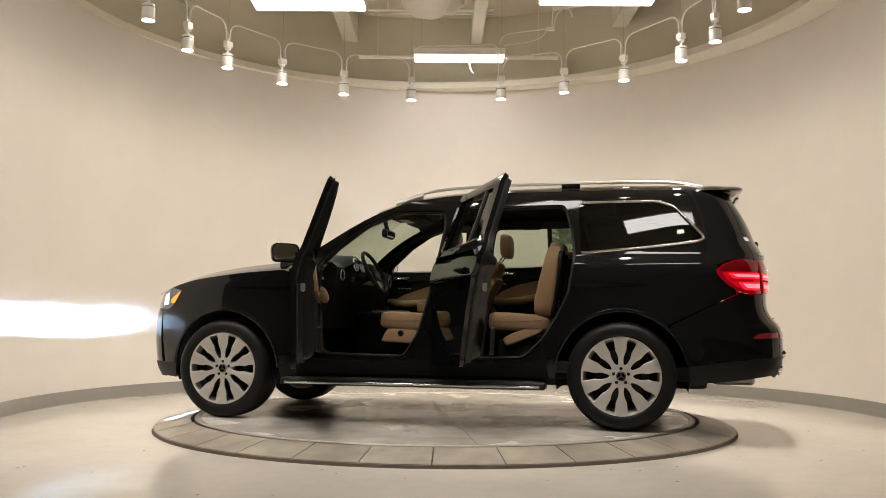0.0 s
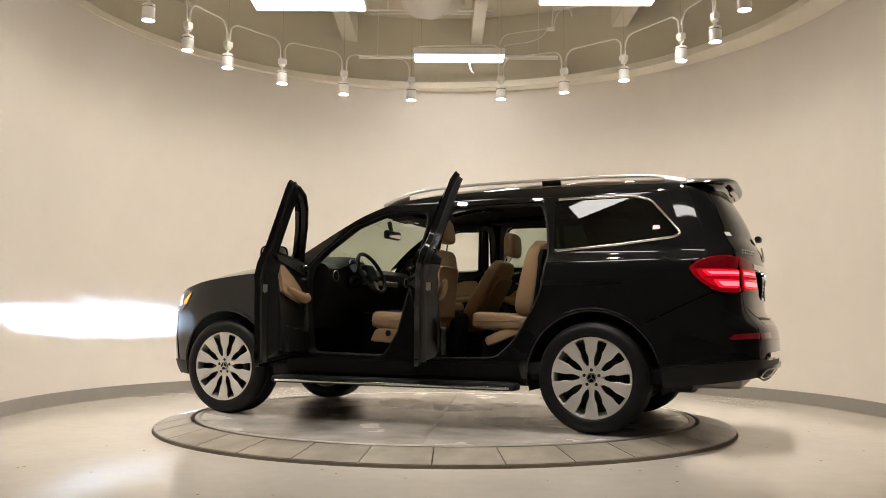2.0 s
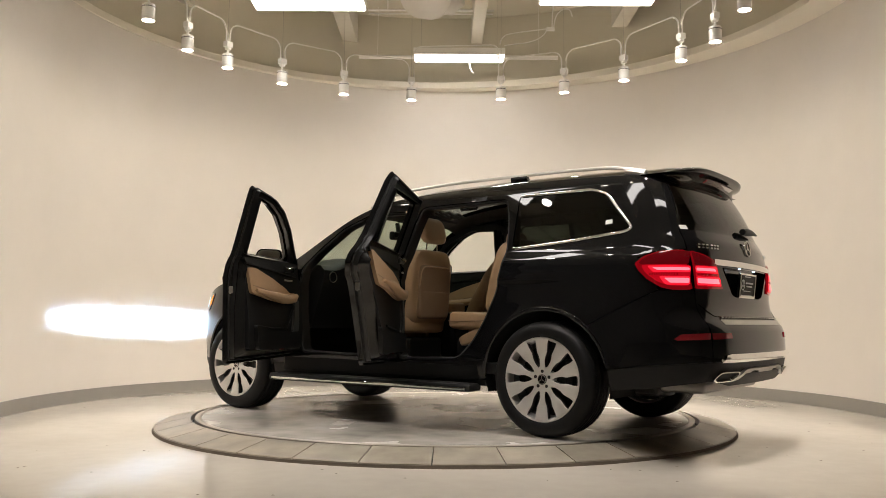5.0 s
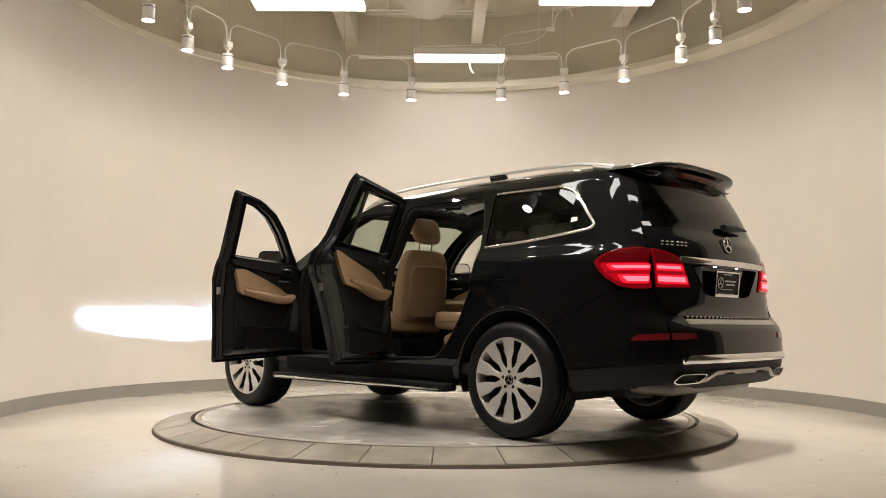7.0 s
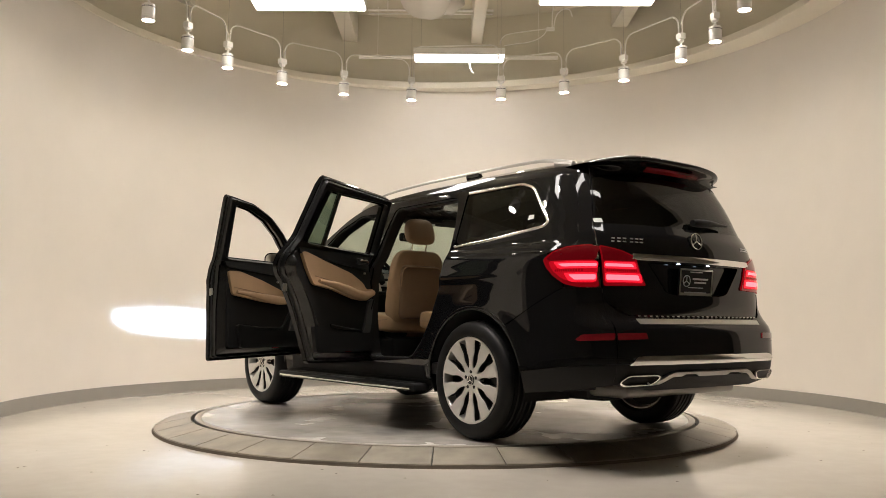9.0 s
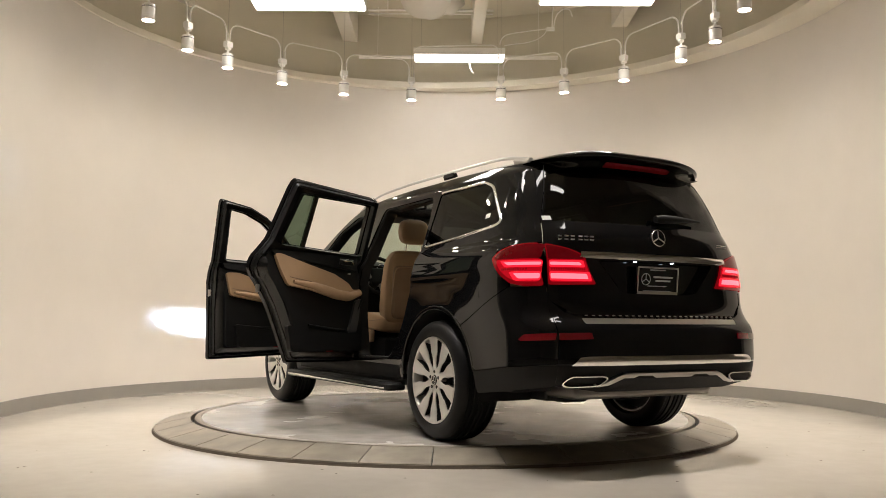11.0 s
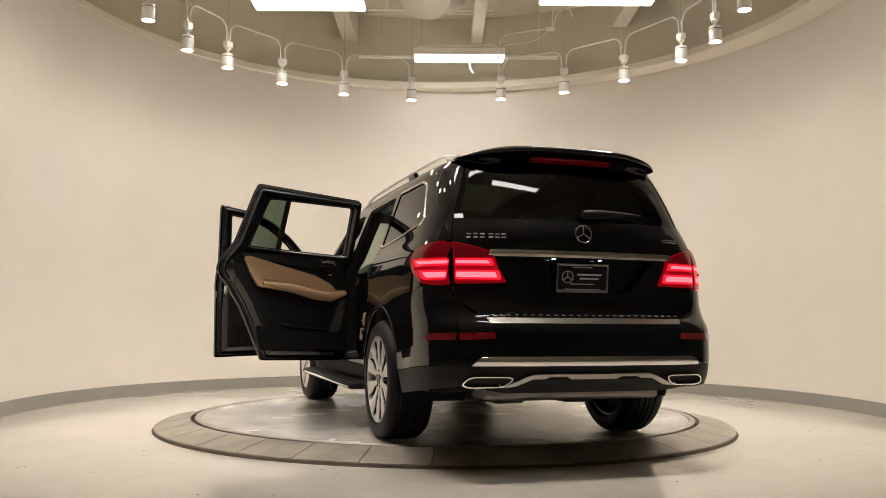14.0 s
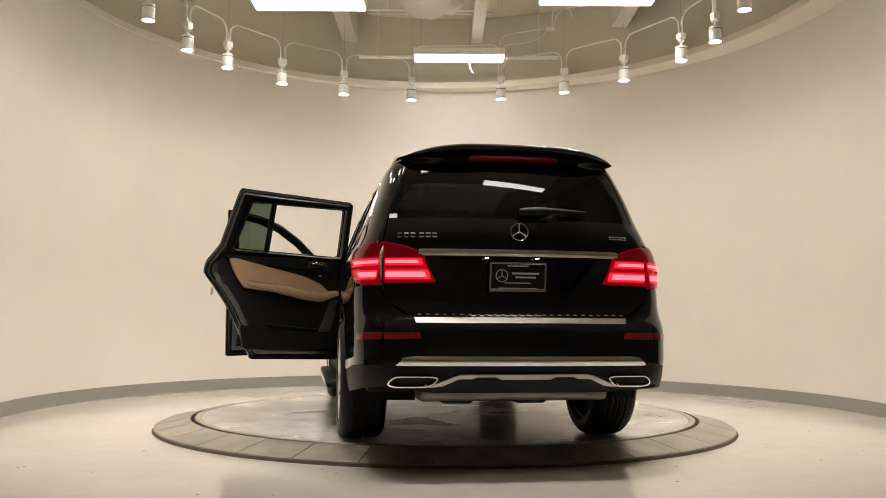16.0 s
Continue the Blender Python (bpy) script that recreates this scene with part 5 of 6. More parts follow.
        part("seat_pocket", bm, M["leather_back"], bk, smooth=80)
        bm = bmesh.new()
        rect = rounded([(-hw * 0.80, -H * 0.42), (hw * 0.80, -H * 0.42), (hw * 0.76, H * 0.28), (-hw * 0.76, H * 0.28)], 0.06)
        tube(bm, [mid @ Vector((-hd * 0.80 - 0.012 - 0.05 * v, u, v)) for u, v in rect], 0.005, 6, True)
        part("piping", bm, M["leather"], bk, smooth=60)
        hc = mid @ Matrix.Translation((0.005, 0, H / 2 + 0.155)) @ Matrix.Rotation(radians(0.6 * tilt), 4, "Y")
        bm = bmesh.new()
        pillow(bm, (0.055, 0.135, 0.105), hc, 0.55, lambda a, b, c: (a + 0.02 * c / 0.1, b * (1 - 0.12 * max(0, c / 0.105)), c))
        hr = part("headrest", bm, M["leather"], base, "beige leather headrest", smooth=80)
        for q in (-1, 1):
            bm = bmesh.new()
            tube(bm, [mid @ Vector((0.0, q * 0.07, H / 2 - 0.04)), hc @ Vector((-0.004, q * 0.07, -0.07))], 0.006, 8)
            part("headrest_post", bm, M["chrome"], hr, "chrome post")
    else:
        bm = bmesh.new()
        pillow(bm, (0.064, w * 0.30, 0.082), mid @ Matrix.Translation((-0.012, 0, H / 2 - 0.052)), 0.45)
        part("headrest", bm, M["leather"], base, "lowered leather headrest", smooth=80)
        bm = bmesh.new()
        tube(bm, [mid @ Vector((0.060 if abs(v) < hw * 0.8 else 0.045, v, H * 0.22)) for v in np.linspace(-hw * 0.93, hw * 0.93, 12)], 0.003, 5)
        part("back_seam", bm, M["leather_back"], bk, smooth=60)
        bm = bmesh.new()
        pillow(bm, (0.02, hw * 0.94, H * 0.46), mid @ Matrix.Translation((-hd * 0.72, 0, -0.01)), 0.25)
        part("back_shell", bm, M["carpet"], bk, "black seat-back shell", smooth=80)


def build_interior():
    bm = bmesh.new()
    add_box(bm, (-0.60, 0, 0.40), (3.3, 1.66, 0.10), 0.01)
    part("cabin_floor", bm, M["carpet"], car, "black carpet cabin floor")
    bm = bmesh.new()
    add_box(bm, (1.10, 0, 0.80), (0.06, 1.60, 0.86), 0.01)
    part("firewall", bm, M["carpet"], car)
    seat("front", 0.36, 0.40, 0.53, (-0.13, 0.74), 6, 0.60)
    seat("front", 0.22, -0.40, 0.53, (-0.17, 0.74), 27, 0.62)
    for y in (0.40, -0.40):
        seat("rear", -0.52, y, 0.56, (-0.955, 0.80), 9, 0.56)
    bm = bmesh.new()
    add_box(bm, (-1.62, 0, 0.70), (0.08, 1.5, 0.60), 0.02)
    part("cargo_bulkhead", bm, M["carpet"], car)
    # dashboard
    prof = [(1.12, 1.20), (0.98, 1.225), (0.80, 1.235), (0.70, 1.225), (0.655, 1.185), (0.66, 1.10), (0.70, 1.00), (0.74, 0.90), (0.80, 0.70), (1.12, 0.70)]
    verts, faces = [], []
    ny = 24
    for j in range(ny + 1):
        y = -0.76 + 1.52 * j / ny
        hump = 0.075 * math.exp(-((y - 0.37) / 0.17) ** 4)
        for i, (x, z) in enumerate(prof):
            k = hump if 1 <= i <= 4 else 0
            verts.append((x - (0.05 if k > 0.03 and i in (3, 4) else 0), y, z + k))
    n = len(prof)
    for j in range(ny):
        for i in range(n):
            i2 = (i + 1) % n
            faces.append((j * n + i, j * n + i2, (j + 1) * n + i2, (j + 1) * n + i))
    faces += [tuple(range(n))[::-1], tuple(ny * n + i for i in range(n))]
    d = mesh_ob("dashboard", verts, faces, M["plastic"], car, "black soft dashboard", True)
    d.data.set_sharp_from_angle(angle=radians(50))
    bm = bmesh.new()
    add_box(bm, (0.64, 0.0, 1.10), (0.02, 0.9, 0.05), 0.008)
    part("trim_strip", bm, M["satin"], d, "brushed metal trim strip")
    for y in (0.66, -0.66):
        bm = bmesh.new()
        lathe(bm, [(0.040, 0.0), (0.042, 0.008), (0.046, 0.008), (0.048, 0.0)], 24, Matrix.Translation((0.652, y, 1.13)) @ Matrix.Rotation(radians(-90), 4, "Y"))
        part("air_vent", bm, M["satin"], d, "round air vent with metal ring", smooth=40)
    for y in (0.45, 0.29):
        bm = bmesh.new()
        lathe(bm, [(0.050, 0.004), (0.052, 0.010), (0.055, 0.010), (0.057, 0.0)], 28, Matrix.Translation((0.615, y, 1.225)) @ Matrix.Rotation(radians(-80), 4, "Y"))
        part("dial", bm, M["satin"], d, "round instrument dial", smooth=40)
        bm = bmesh.new()
        lathe(bm, [(0.0, 0.0065), (0.050, 0.0065)], 28, Matrix.Translation((0.615, y, 1.225)) @ Matrix.Rotation(radians(-80), 4, "Y"))
        part("dial_face", bm, M["screen"], d, "dark dial face")
    # steering wheel
    tm = Matrix.Translation((0.47, 0.38, 1.165)) @ Matrix.Rotation(radians(-62), 4, "Y")
    bm = bmesh.new()
    tube(bm, [tm @ Vector((0.182 * math.cos(2 * math.pi * i / 40), 0.182 * math.sin(2 * math.pi * i / 40), 0)) for i in range(40)], 0.016, 10, True)
    sw = part("steering_wheel", bm, M["plastic"], car, "black leather steering wheel", smooth=80)
    bm = bmesh.new()
    soft_box(bm, (0, 0, -0.02), (0.16, 0.17, 0.06), 0.028, Matrix.Identity(4))
    bmesh.ops.transform(bm, matrix=tm, verts=bm.verts)
    part("wheel_hub", bm, M["plastic"], sw, smooth=80)
    for a in (90, -90, 180):
        bm = bmesh.new()
        add_box(bm, (0.125, 0, -0.012), (0.10, 0.045, 0.016), 0.005)
        bmesh.ops.transform(bm, matrix=tm @ Matrix.Rotation(radians(a), 4, "Z"), verts=bm.verts)
        part("wheel_spoke", bm, M["satin"], sw)
    bm = bmesh.new()
    tube(bm, [tm @ Vector((0, 0, -0.03)), tm @ Vector((0, 0, -0.24))], 0.04, 10)
    part("steering_column", bm, M["plastic"], sw)
    for q in (1, -1):
        bm = bmesh.new()
        tube(bm, [(0.56, 0.38 + q * 0.04, 1.12), (0.55, 0.38 + q * 0.15, 1.13), (0.545, 0.38 + q * 0.19, 1.125)], 0.008, 6)
        part("column_stalk", bm, M["plastic"], sw)
    # console, mirror, visors, grab handles
    bm = bmesh.new()
    add_box(bm, (0.25, 0, 0.66), (0.95, 0.24, 0.36), 0.04)
    co = part("centre_console", bm, M["plastic"], car, "black centre console")
    bm = bmesh.new()
    soft_box(bm, (0.0, 0, 0.88), (0.36, 0.22, 0.08), 0.03)
    part("console_lid", bm, M["leather"], co, "beige leather console lid", smooth=80)
    bm = bmesh.new()
    add_box(bm, (0.44, 0, 0.848), (0.3, 0.16, 0.012), 0.004)
    part("console_trim", bm, M["satin"], co)
    bm = bmesh.new()
    soft_box(bm, (0.47, 0.0, 1.52), (0.05, 0.25, 0.075), 0.024)
    mi = part("rear_view_mirror", bm, M["plastic"], car, "black rear-view mirror", smooth=80)
    bm = bmesh.new()
    add_box(bm, (0.443, 0, 1.52), (0.004, 0.22, 0.055), 0.001)
    part("mirror_glass", bm, M["chrome"], mi)
    bm = bmesh.new()
    tube(bm, [(0.48, 0, 1.55), (0.50, 0, 1.64)], 0.02, 8)
    part("mirror_stalk", bm, M["plastic"], mi)
    bm = bmesh.new()
    add_box(bm, (0.30, 0, 1.650), (0.22, 0.26, 0.035), 0.012)
    oc = part("overhead_console", bm, M["head"], car, "grey overhead console")
    for q in (1, -1):
        bm = bmesh.new()
        add_box(bm, (0.30, q * 0.07, 1.630), (0.08, 0.08, 0.008), 0.003)
        part("map_lamp", bm, M["sticker"], oc)
        bm = bmesh.new()
        add_box(bm, (0.28, q * 0.36, 1.655), (0.16, 0.36, 0.02), 0.008, Matrix.Rotation(radians(14), 4, "Y"))
        part("sun_visor", bm, M["head"], car, "grey sun visor")
        bm = bmesh.new()
        tube(bm, [(-0.62, q * 0.62, 1.655), (-0.64, q * 0.61, 1.615), (-0.78, q * 0.61, 1.612), (-0.80, q * 0.62, 1.655)], 0.011, 8)
        part("grab_handle", bm, M["plastic"], car, smooth=60)
    # inner linings of the pillars, so that openings have depth
    for s in (1, -1):
        for nm, hole in (("front_opening", OPEN_F), ("rear_opening", OPEN_R)):
            f0, f1 = on_side(s, -0.015), on_side(s, -0.11)
            verts, faces = [], []
            c = np.mean(hole, axis=0)
            pts = resample(hole, 0.04)
            k = len(pts)
            for a, b in pts:
                o = c + (np.array((a, b)) - c) * 0.985
                i = c + (np.array((a, b)) - c) * 0.965
                w = c + (np.array((a, b)) - c) * 1.05
                verts += [f0(np.float64(a), np.float64(b)), f0(np.float64(o[0]), np.float64(o[1])), f1(np.float64(i[0]), np.float64(i[1])), f1(np.float64(w[0]), np.float64(w[1]))]
            for j in range(k):
                j2 = (j + 1) % k
                for q in range(3):
                    faces.append((4 * j + q, 4 * j + q + 1, 4 * j2 + q + 1, 4 * j2 + q))
            ob = mesh_ob(nm, verts, faces, M["paint_in"], car, "black door aperture with rubber seal", True)
            ob.data.set_sharp_from_angle(angle=radians(40))
            bm = bmesh.new()
            tube(bm, [on_side(s, -0.02)(np.float64(q[0]), np.float64(q[1])) for q in [c + (np.array(p) - c) * 0.978 for p in pts]], 0.011, 6, True)
            part("aperture_seal", bm, M["rubber"], ob, smooth=60)
    # sill plates
        for x0, x1 in ((0.62, 0.10), (-0.34, -0.80)):
            bm = bmesh.new()
            add_box(bm, ((x0 + x1) / 2, s * 0.885, 0.496), (abs(x0 - x1), 0.05, 0.006), 0.002)
            part("sill_plate", bm, M["satin"], car, "brushed metal sill plate")
        bm = bmesh.new()
        add_box(bm, (-0.15, s * 0.845, 0.44), (2.1, 0.15, 0.08), 0.01)
        part("sill", bm, M["paint_in"], car)


def build_outside():
    for s in (1, -1):
        # wheel housings
        for cx in (WHEEL_X, -WHEEL_X):
            verts, faces = [], []
            n = 28
            r = ARCH_R + 0.004
            z0 = -0.10
            a0 = math.asin(z0 / r)
            for i in range(n + 1):
                a = a0 + (math.pi - 2 * a0) * i / n
                x, z = cx + r * math.cos(a), WHEEL_Z + r * math.sin(a)
                yo = float(side_y(np.clip(x, -2.3, 2.1), max(z, 0.3))) - 0.012
                verts += [(x, s * yo, z), (x, s * 0.52, z)]
            for i in range(n):
                faces.append((2 * i, 2 * i + 1, 2 * i + 3, 2 * i + 2))
            k = len(verts)
            verts.append((cx, s * 0.52, WHEEL_Z))
            for i in range(n):
                faces.append((2 * i + 1, k, 2 * i + 3))
            mesh_ob("wheel_housing", verts, faces, M["liner"], car, "black wheel-arch liner", True)
            # arch flare
            f = on_side(s)
            bm = bmesh.new()
            pts = [q for q in arch_pts(cx, ARCH_R + 0.008, 0.40, 30)]
            if cx < 0:
                pts = [q for q in pts if q[1] > 0.46 or q[0] > cx]
            strip(bm, [f(np.float64(np.clip(a, -2.3, 2.15)), np.float64(b)) for a, b in pts], [(0, s, 0)] * len(pts), 0.014, 0.004)
            part("arch_flare", bm, M["paint"], car, smooth=70)
        # running board
        bm = bmesh.new()
        add_box(bm, (0.0, s * 0.955, 0.305), (2.02, 0.15, 0.055), 0.018, seg=3)
        rb = part("running_board", bm, M["plastic"], car, "black running board with a chrome edge strip", smooth=50)
        bm = bmesh.new()
        tube(bm, [(0.97, s * 1.025, 0.298), (0.90, s * 1.033, 0.298), (-0.92, s * 1.033, 0.298), (-0.97, s * 1.025, 0.298)], 0.011, 8)
        part("edge_strip", bm, M["chrome"], rb, "bright chrome edge strip", smooth=60)
        bm = bmesh.new()
        for k in range(5):
            add_box(bm, (0.0, s * (0.925 + 0.02 * k), 0.334), (1.85, 0.008, 0.006), 0.002)
        tagged(part("tread_rib", bm, M["rubber"], rb), kind="stuff")
        bm = bmesh.new()
        for x in (0.7, 0.0, -0.7):
            add_box(bm, (x, s * 0.86, 0.30), (0.05, 0.16, 0.03), 0.006)
        tagged(part("board_bracket", bm, M["under"], rb), kind="stuff")
        # rocker below the doors
        # added near-black, low-gloss strip that darkens the painted sill below the doors
        panel("sill_strip", [(0.92, 0.468), (0.92, 0.362), (-1.03, 0.362), (-1.01, 0.455)], on_side(s, 0.004), M["sill_black"], car, out=(0, s, 0), flange=0.006, label="added near-black grained strip over the sill")
        panel("rocker", [(1.06, 0.43), (1.06, 0.32), (-1.06, 0.32), (-1.08, 0.43)], on_side(s, -0.012), M["plastic"], car, out=(0, s, 0), label="grained black rocker panel")
        # roof rail
        xs = np.linspace(0.20, -2.14, 44)
        def rail_p(x):
            e = min(1.0, (0.20 - x) / 0.35, (x + 2.14) / 0.34)
            e = math.sin(max(0, e) * math.pi / 2)
            zr = float(rail_z(x)) + 0.028
            return (float(x), s * (float(side_y(x, float(rail_z(x)))) - 0.045), zr + 0.036 * e)
        bm = bmesh.new()
        strip(bm, [rail_p(x) for x in xs], [(0, s * 0.5, 1)] * len(xs), 0.019, 0.013)
        rl = part("roof_rail", bm, M["satin"], car, "satin aluminium roof rail", smooth=60)
        for x0, x1 in ((0.16, -0.02), (-1.10, -1.24), (-2.00, -2.13)):
            bm = bmesh.new()
            pa = [rail_p(x) for x in np.linspace(x0, x1, 6)]
            strip(bm, [(p[0], p[1], p[2] - 0.030) for p in pa], [(0, s * 0.5, 1)] * 6, 0.017, 0.030)
            part("rail_foot", bm, M["paint" if x0 < -0.5 and x0 > -1.5 else "satin"], rl, "rail foot", smooth=60)
        # headlamp: clear corner, amber marker, projector that throws the beam
        hl = panel("headlamp", rounded([(2.185, 0.86), (2.185, 0.985), (2.10, 1.025), (1.96, 1.005), (2.05, 0.88), (2.10, 0.85)], 0.02), on_side(s, 0.007), M["headdark"], car, out=(0, s, 0), flange=0.03, step=0.03, label="lit headlamp with an amber marker")
        panel("amber_marker", rounded([(2.08, 0.93), (1.975, 0.995), (2.03, 0.905), (2.07, 0.895)], 0.012), on_side(s, 0.011), M["amber"], hl, out=(0, s, 0), flange=0.004, step=0.03, label="amber side marker")
        panel("lamp_glow", rounded([(2.18, 0.88), (2.18, 0.97), (2.12, 0.99), (2.105, 0.89)], 0.012), on_side(s, 0.010), M["coolglow"], hl, out=(0, s, 0), flange=0.003, step=0.03, label="cool white daytime lamp")
        yc = s * 0.53
        xa, xb = 2.11, 2.24
        zc = 0.945
        bm = bmesh.new()
        add_box(bm, (xa, yc, zc), (0.003, 0.08, 0.011))
        part("emitter", bm, M["beam"], hl, "headlamp light source")
        bm = bmesh.new()
        for c, q in (((xa - 0.02, yc, zc), (0.02, 0.20, 0.10)), (((xa + xb) / 2, yc, zc + 0.046), (xb - xa, 0.20, 0.012)), (((xa + xb) / 2, yc, zc - 0.056), (xb - xa, 0.20, 0.012)),
                     ((xb, yc, zc + 0.0260), (0.006, 0.20, 0.0480)), ((xb, yc, zc - 0.0026), (0.006, 0.20, 0.0084)), ((xb, yc, zc - 0.0412), (0.006, 0.20, 0.0376)), (((xa + xb) / 2, yc - 0.081, zc), (xb - xa, 0.037, 0.11)), (((xa + xb) / 2, yc + 0.081, zc), (xb - xa, 0.037, 0.11))):
            add_box(bm, c, q)
        part("projector_housing", bm, M["vent"], hl)
        panel("lamp_front", rounded([(s * 0.735, 0.86), (s * 0.655, 0.86), (s * 0.655, 1.0), (s * 0.735, 0.985)], 0.01), on_nose(0.006), M["headdark"], hl, out=(1, 0, 0), flange=0.02)
    # front end
    fb = panel("front_bumper", [(-0.73, 0.34), (0.73, 0.34), (0.73, 0.84), (0.44, 0.85), (0.42, 0.62), (-0.42, 0.62), (-0.44, 0.85), (-0.73, 0.84)], on_nose(), M["paint"], car, out=(1, 0, 0))
    panel("grille", rounded([(-0.42, 0.63), (0.42, 0.63), (0.44, 0.97), (-0.44, 0.97)], 0.04), on_nose(-0.02), M["vent"], fb, out=(1, 0, 0), label="dark grille")
    bm = bmesh.new()
    for z in (0.76, 0.85):
        tube(bm, [(float(nose_x(y, z)) + 0.005, y, z) for y in np.linspace(-0.42, 0.42, 11)], 0.014, 8)
    tagged(part("grille_bar", bm, M["chrome"], fb), kind="stuff")
    for s in (1, -1):
        panel("front_lip", [(2.19, 0.42), (2.19, 0.31), (2.02, 0.30), (1.99, 0.42)], on_side(s, 0.004), M["plastic"], fb, out=(0, s, 0))
        panel("front_lip", [(s * 0.735, 0.42), (0, 0.42), (0, 0.30), (s * 0.70, 0.30)], on_nose(0.006), M["plastic"], fb, out=(1, 0, 0))
    # underside
    bm = bmesh.new()
    add_box(bm, (0.0, 0, 0.325), (4.3, 1.02, 0.09), 0.02)
    add_box(bm, (0.0, 0, 0.35), (1.95, 1.66, 0.07), 0.02)
    part("underbody", bm, M["under"], car, "dark underbody")
    bm = bmesh.new()
    soft_box(bm, (-2.33, 0.0, 0.355), (0.30, 1.10, 0.085), 0.04)
    part("muffler", bm, M["exhaust"], car, "dull grey muffler", smooth=60)
    for y in (0.28, -0.18):
        bm = bmesh.new()
        soft_box(bm, (-2.0, y, 0.30), (0.3, 0.2, 0.07), 0.03)
        part("suspension_arm", bm, M["under"], car, smooth=60)
    bm = bmesh.new()
    tube(bm, [(-WHEEL_X, -0.75, 0.33), (-WHEEL_X, -0.2, 0.30), (-WHEEL_X, 0.2, 0.30), (-WHEEL_X, 0.75, 0.33)], 0.045, 10)
    part("rear_axle", bm, M["under"], car, smooth=60)
    bm = bmesh.new()
    lathe(bm, [(0.0, 0.03), (0.007, 0.028), (0.012, 0.012), (0.022, 0.0)], 12, Matrix.Translation((-2.02, 0.02, float(roof_z(-2.02)) - 0.003)))
    part("antenna", bm, M["plastic"], car, "small black roof antenna", smooth=60)
    # third side: small labels on the glass
    panel("glass_label", [(-1.99, 1.405), (-1.94, 1.40), (-1.94, 1.43), (-1.985, 1.433)], on_side(1, -0.003), M["sticker"], car, flange=0, out=(0, 1, 0), label="small white glass label")


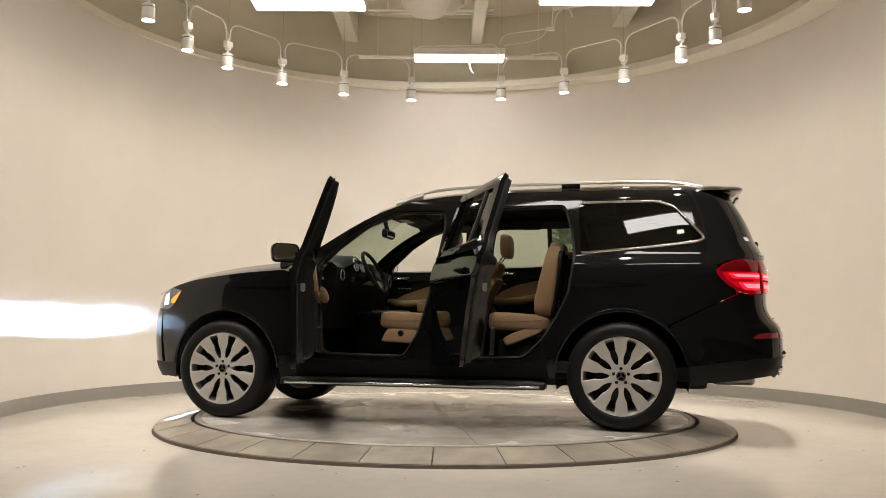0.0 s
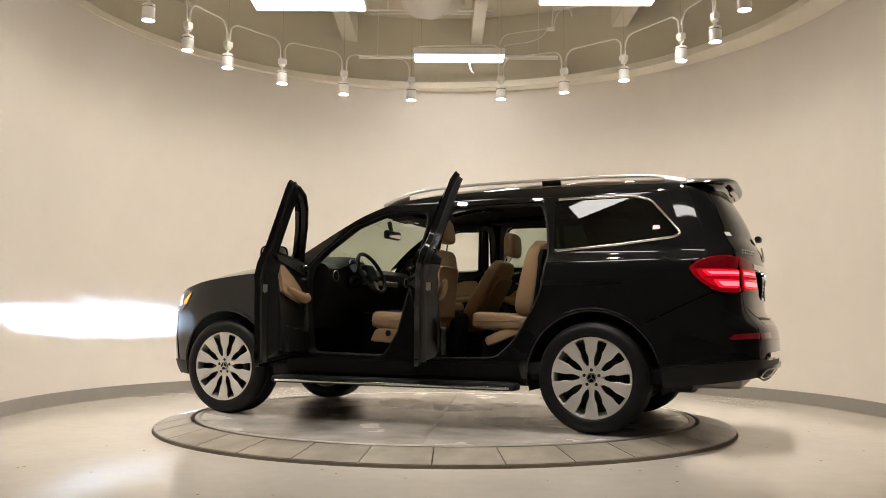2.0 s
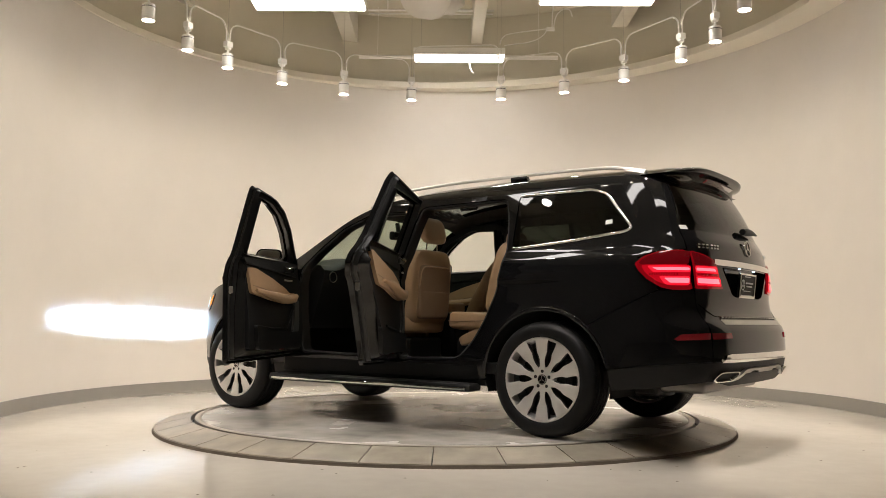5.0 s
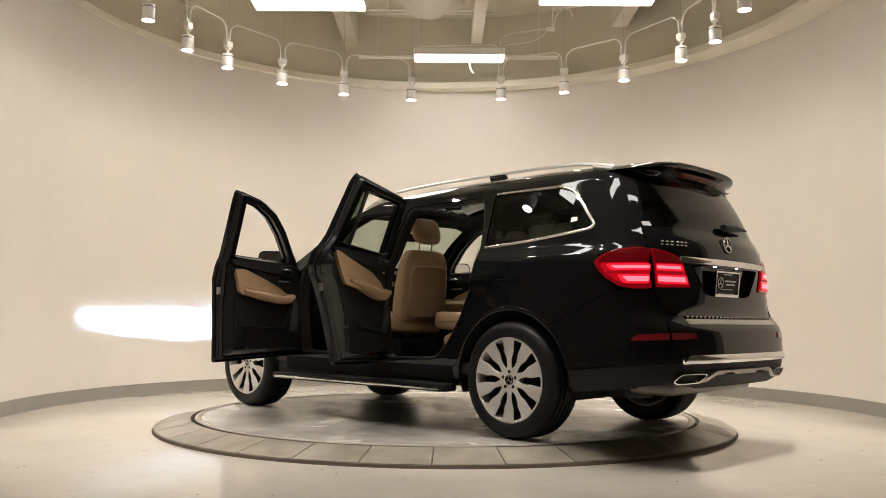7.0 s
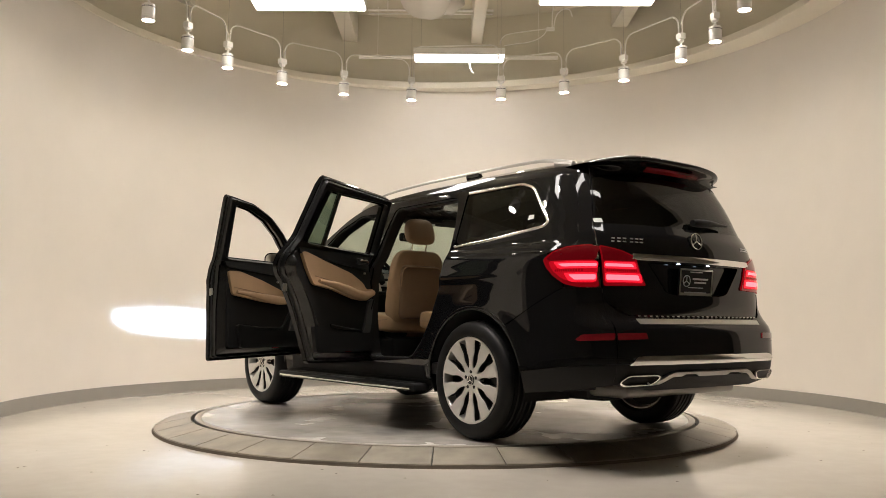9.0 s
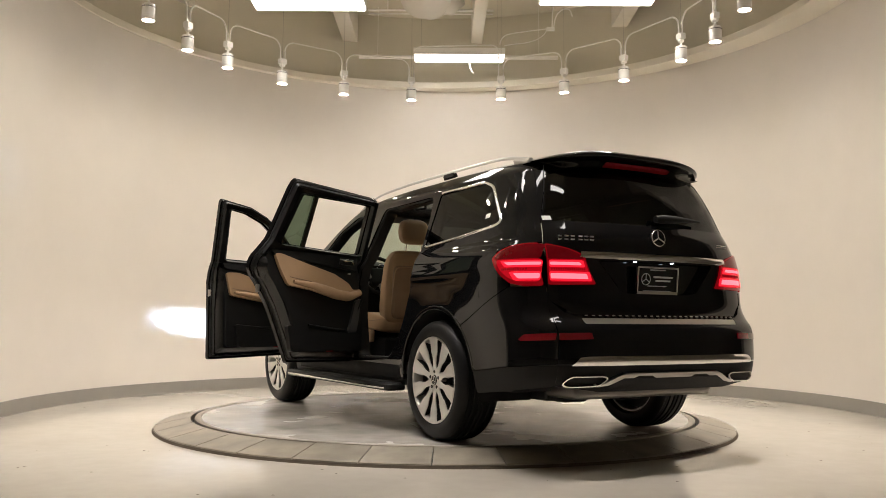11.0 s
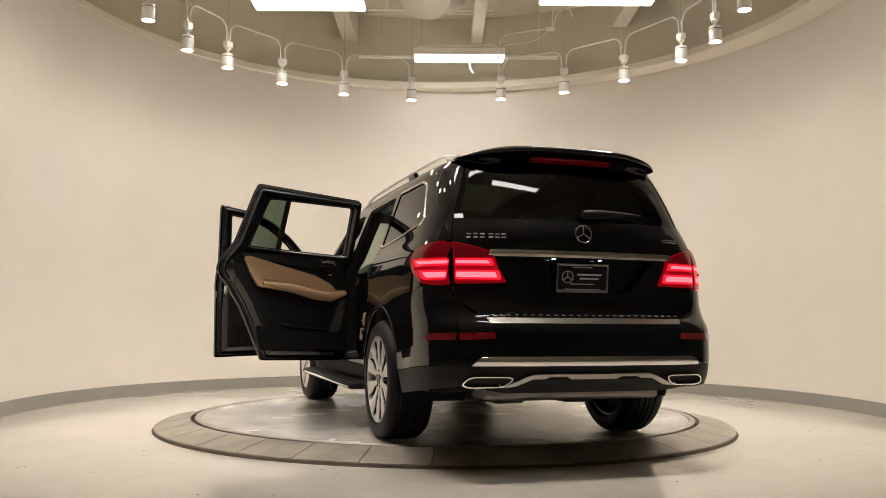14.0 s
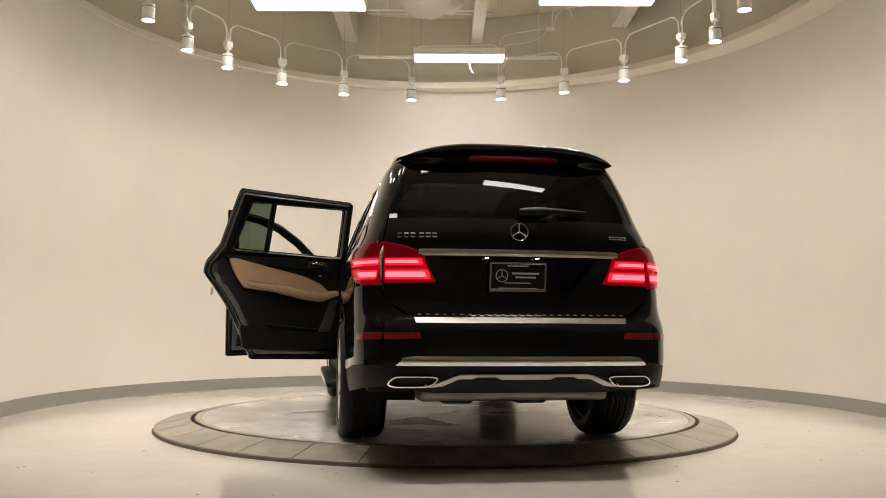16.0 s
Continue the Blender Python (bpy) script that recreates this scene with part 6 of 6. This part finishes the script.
def build_overhead():
    """Beams, duct and pipes under the slab."""
    for x, y1, w in ((-1.32, 4.35, 0.20), (0.42, 4.25, 0.16), (2.25, 3.55, 0.20), (-3.2, 4.6, 0.2)):
        bm = bmesh.new()
        add_box(bm, (x, y1 - 4.0, 4.80), (w, 8.0, 0.40), 0.006)
        tagged(part("ceiling_beam", bm, M["beam_paint"]), "painted beam under the ceiling slab", "beam", "ceiling beams")
    bm = bmesh.new()
    pts = [(-0.26 + 0.0, 0.4, 4.78), (-0.26, 1.6, 4.78), (-0.26, 2.4, 4.78), (-0.25, 2.85, 4.77), (-0.16, 3.1, 4.76)]
    tube(bm, pts, [0.33, 0.33, 0.34, 0.33, 0.24], 24)
    tagged(part("duct", bm, M["duct"], smooth=70), "pale wrapped air duct hanging below the ceiling", "duct")
    bm = bmesh.new()
    tube(bm, [(-0.12, 2.9, 4.76), (0.06, 3.05, 4.77), (0.16, 3.0, 4.80)], [0.2, 0.2, 0.14], 18)
    tagged(part("duct_elbow", bm, M["duct"], smooth=70), "pale wrapped elbow of the air duct", "duct")
    for pts, r in (([(-1.17, 3.95, 4.31), (1.50, 3.93, 4.31)], 0.027), ([(-1.0, 3.3, 4.72), (0.6, 3.3, 4.72)], 0.014), ([(-1.0, 3.38, 4.70), (0.6, 3.38, 4.70)], 0.008)):
        bm = bmesh.new()
        tube(bm, pts, r, 10)
        for x in (pts[0][0] + 0.25, pts[1][0] - 0.25):
            tube(bm, [(x, pts[0][1], pts[0][2]), (x, pts[0][1], 5.01)], 0.004, 6)
        tagged(part("pipe", bm, M["white"], smooth=60), "straight pale pipe under the ceiling", "pipe", "ceiling pipes")
    # conduit over the middle lamp, and branch box at its side
    a, b = [(RING_C[0] + RING_R * math.cos(radians(q)), RING_C[1] + RING_R * math.sin(radians(q))) for q in (98.1, 74.3)]
    z0 = SPOT_Z + 0.29
    ztop = 4.175
    bm = bmesh.new()
    pts = [(a[0] + 0.03, a[1], z0)]
    for k in range(7):
        q = math.pi / 2 * k / 6
        pts.append((a[0] + 0.03 + 0.09 * (1 - math.cos(q)), a[1], ztop - 0.09 + 0.09 * math.sin(q)))
    for k in range(7):
        q = math.pi / 2 * (1 - k / 6)
        pts.append((b[0] - 0.03 - 0.09 * (1 - math.cos(q)), b[1], ztop - 0.09 + 0.09 * math.sin(q)))
    pts.append((b[0] - 0.03, b[1], z0))
    tube(bm, pts, 0.0085, 8)
    tagged(part("conduit", bm, M["white"], smooth=60), "bent white electrical conduit over the middle lamp", "conduit", "conduits of the lamp ring")
    jb = (1.28, 2.95, 4.36)
    bm = bmesh.new()
    add_box(bm, jb, (0.10, 0.05, 0.04), 0.004)
    box = tagged(part("junction_box", bm, M["white"]), "small white junction box on conduits", "junction box")
    for pts in ([(0.72, 3.05, 4.18), (0.80, 3.03, 4.19), (1.05, 3.0, 4.21), (1.20, 2.96, 4.28), (jb[0] - 0.04, jb[1], jb[2])],
                [(0.68, 3.3, 4.28), (0.71, 3.25, 4.36), (0.78, 3.2, 4.385), (jb[0] - 0.04, jb[1], jb[2] + 0.005)],
                [(jb[0] + 0.02, jb[1], jb[2] + 0.02), (1.30, 2.9, 4.6), (1.36, 2.7, 4.98)],
                [(jb[0] + 0.04, jb[1], jb[2] + 0.02), (1.34, 2.9, 4.52), (1.42, 2.85, 4.58), (1.50, 2.8, 4.56), (1.52, 2.75, 4.45)]):
        bm = bmesh.new()
        tube(bm, [tuple(q) for q in chaikin(pts, 2, False)], 0.008, 8)
        part("conduit_run", bm, M["white"], box, smooth=60)
    bm = bmesh.new()
    tube(bm, chaikin([(0.30, 3.45, 4.18), (0.30, 3.45, 4.05), (0.33, 3.45, 3.96), (0.36, 3.45, 3.95)], 2, False), 0.009, 8)
    tagged(part("pendant_stub", bm, M["white"], smooth=60), "short bent white conduit end below the ceiling", "conduit")


M.update(
    headdark=mat("headlamp_body", (0.10, 0.12, 0.14), 0.08, coat=1.0, var=0.3, scale=25),
    coolglow=mat("daytime_glow", (0.7, 0.8, 0.9), 0.1, emit=(0.55, 0.75, 1.0), estr=0.8),
    # near-black, low-gloss surface for the strip added over the sill
    sill_black=mat("near_black_strip", (0.008, 0.008, 0.008), 0.6, var=0.15, scale=40, bump=0.2, bscale=300, spec=0.12),
    liner=mat("felt_liner", (0.010, 0.010, 0.010), 0.9, var=0.2, scale=40),
    beam_paint=mat("beam_paint", (0.66, 0.62, 0.53), 0.7, var=0.04, stain=0.05),
)
build_interior()
build_outside()
build_overhead()


motions()
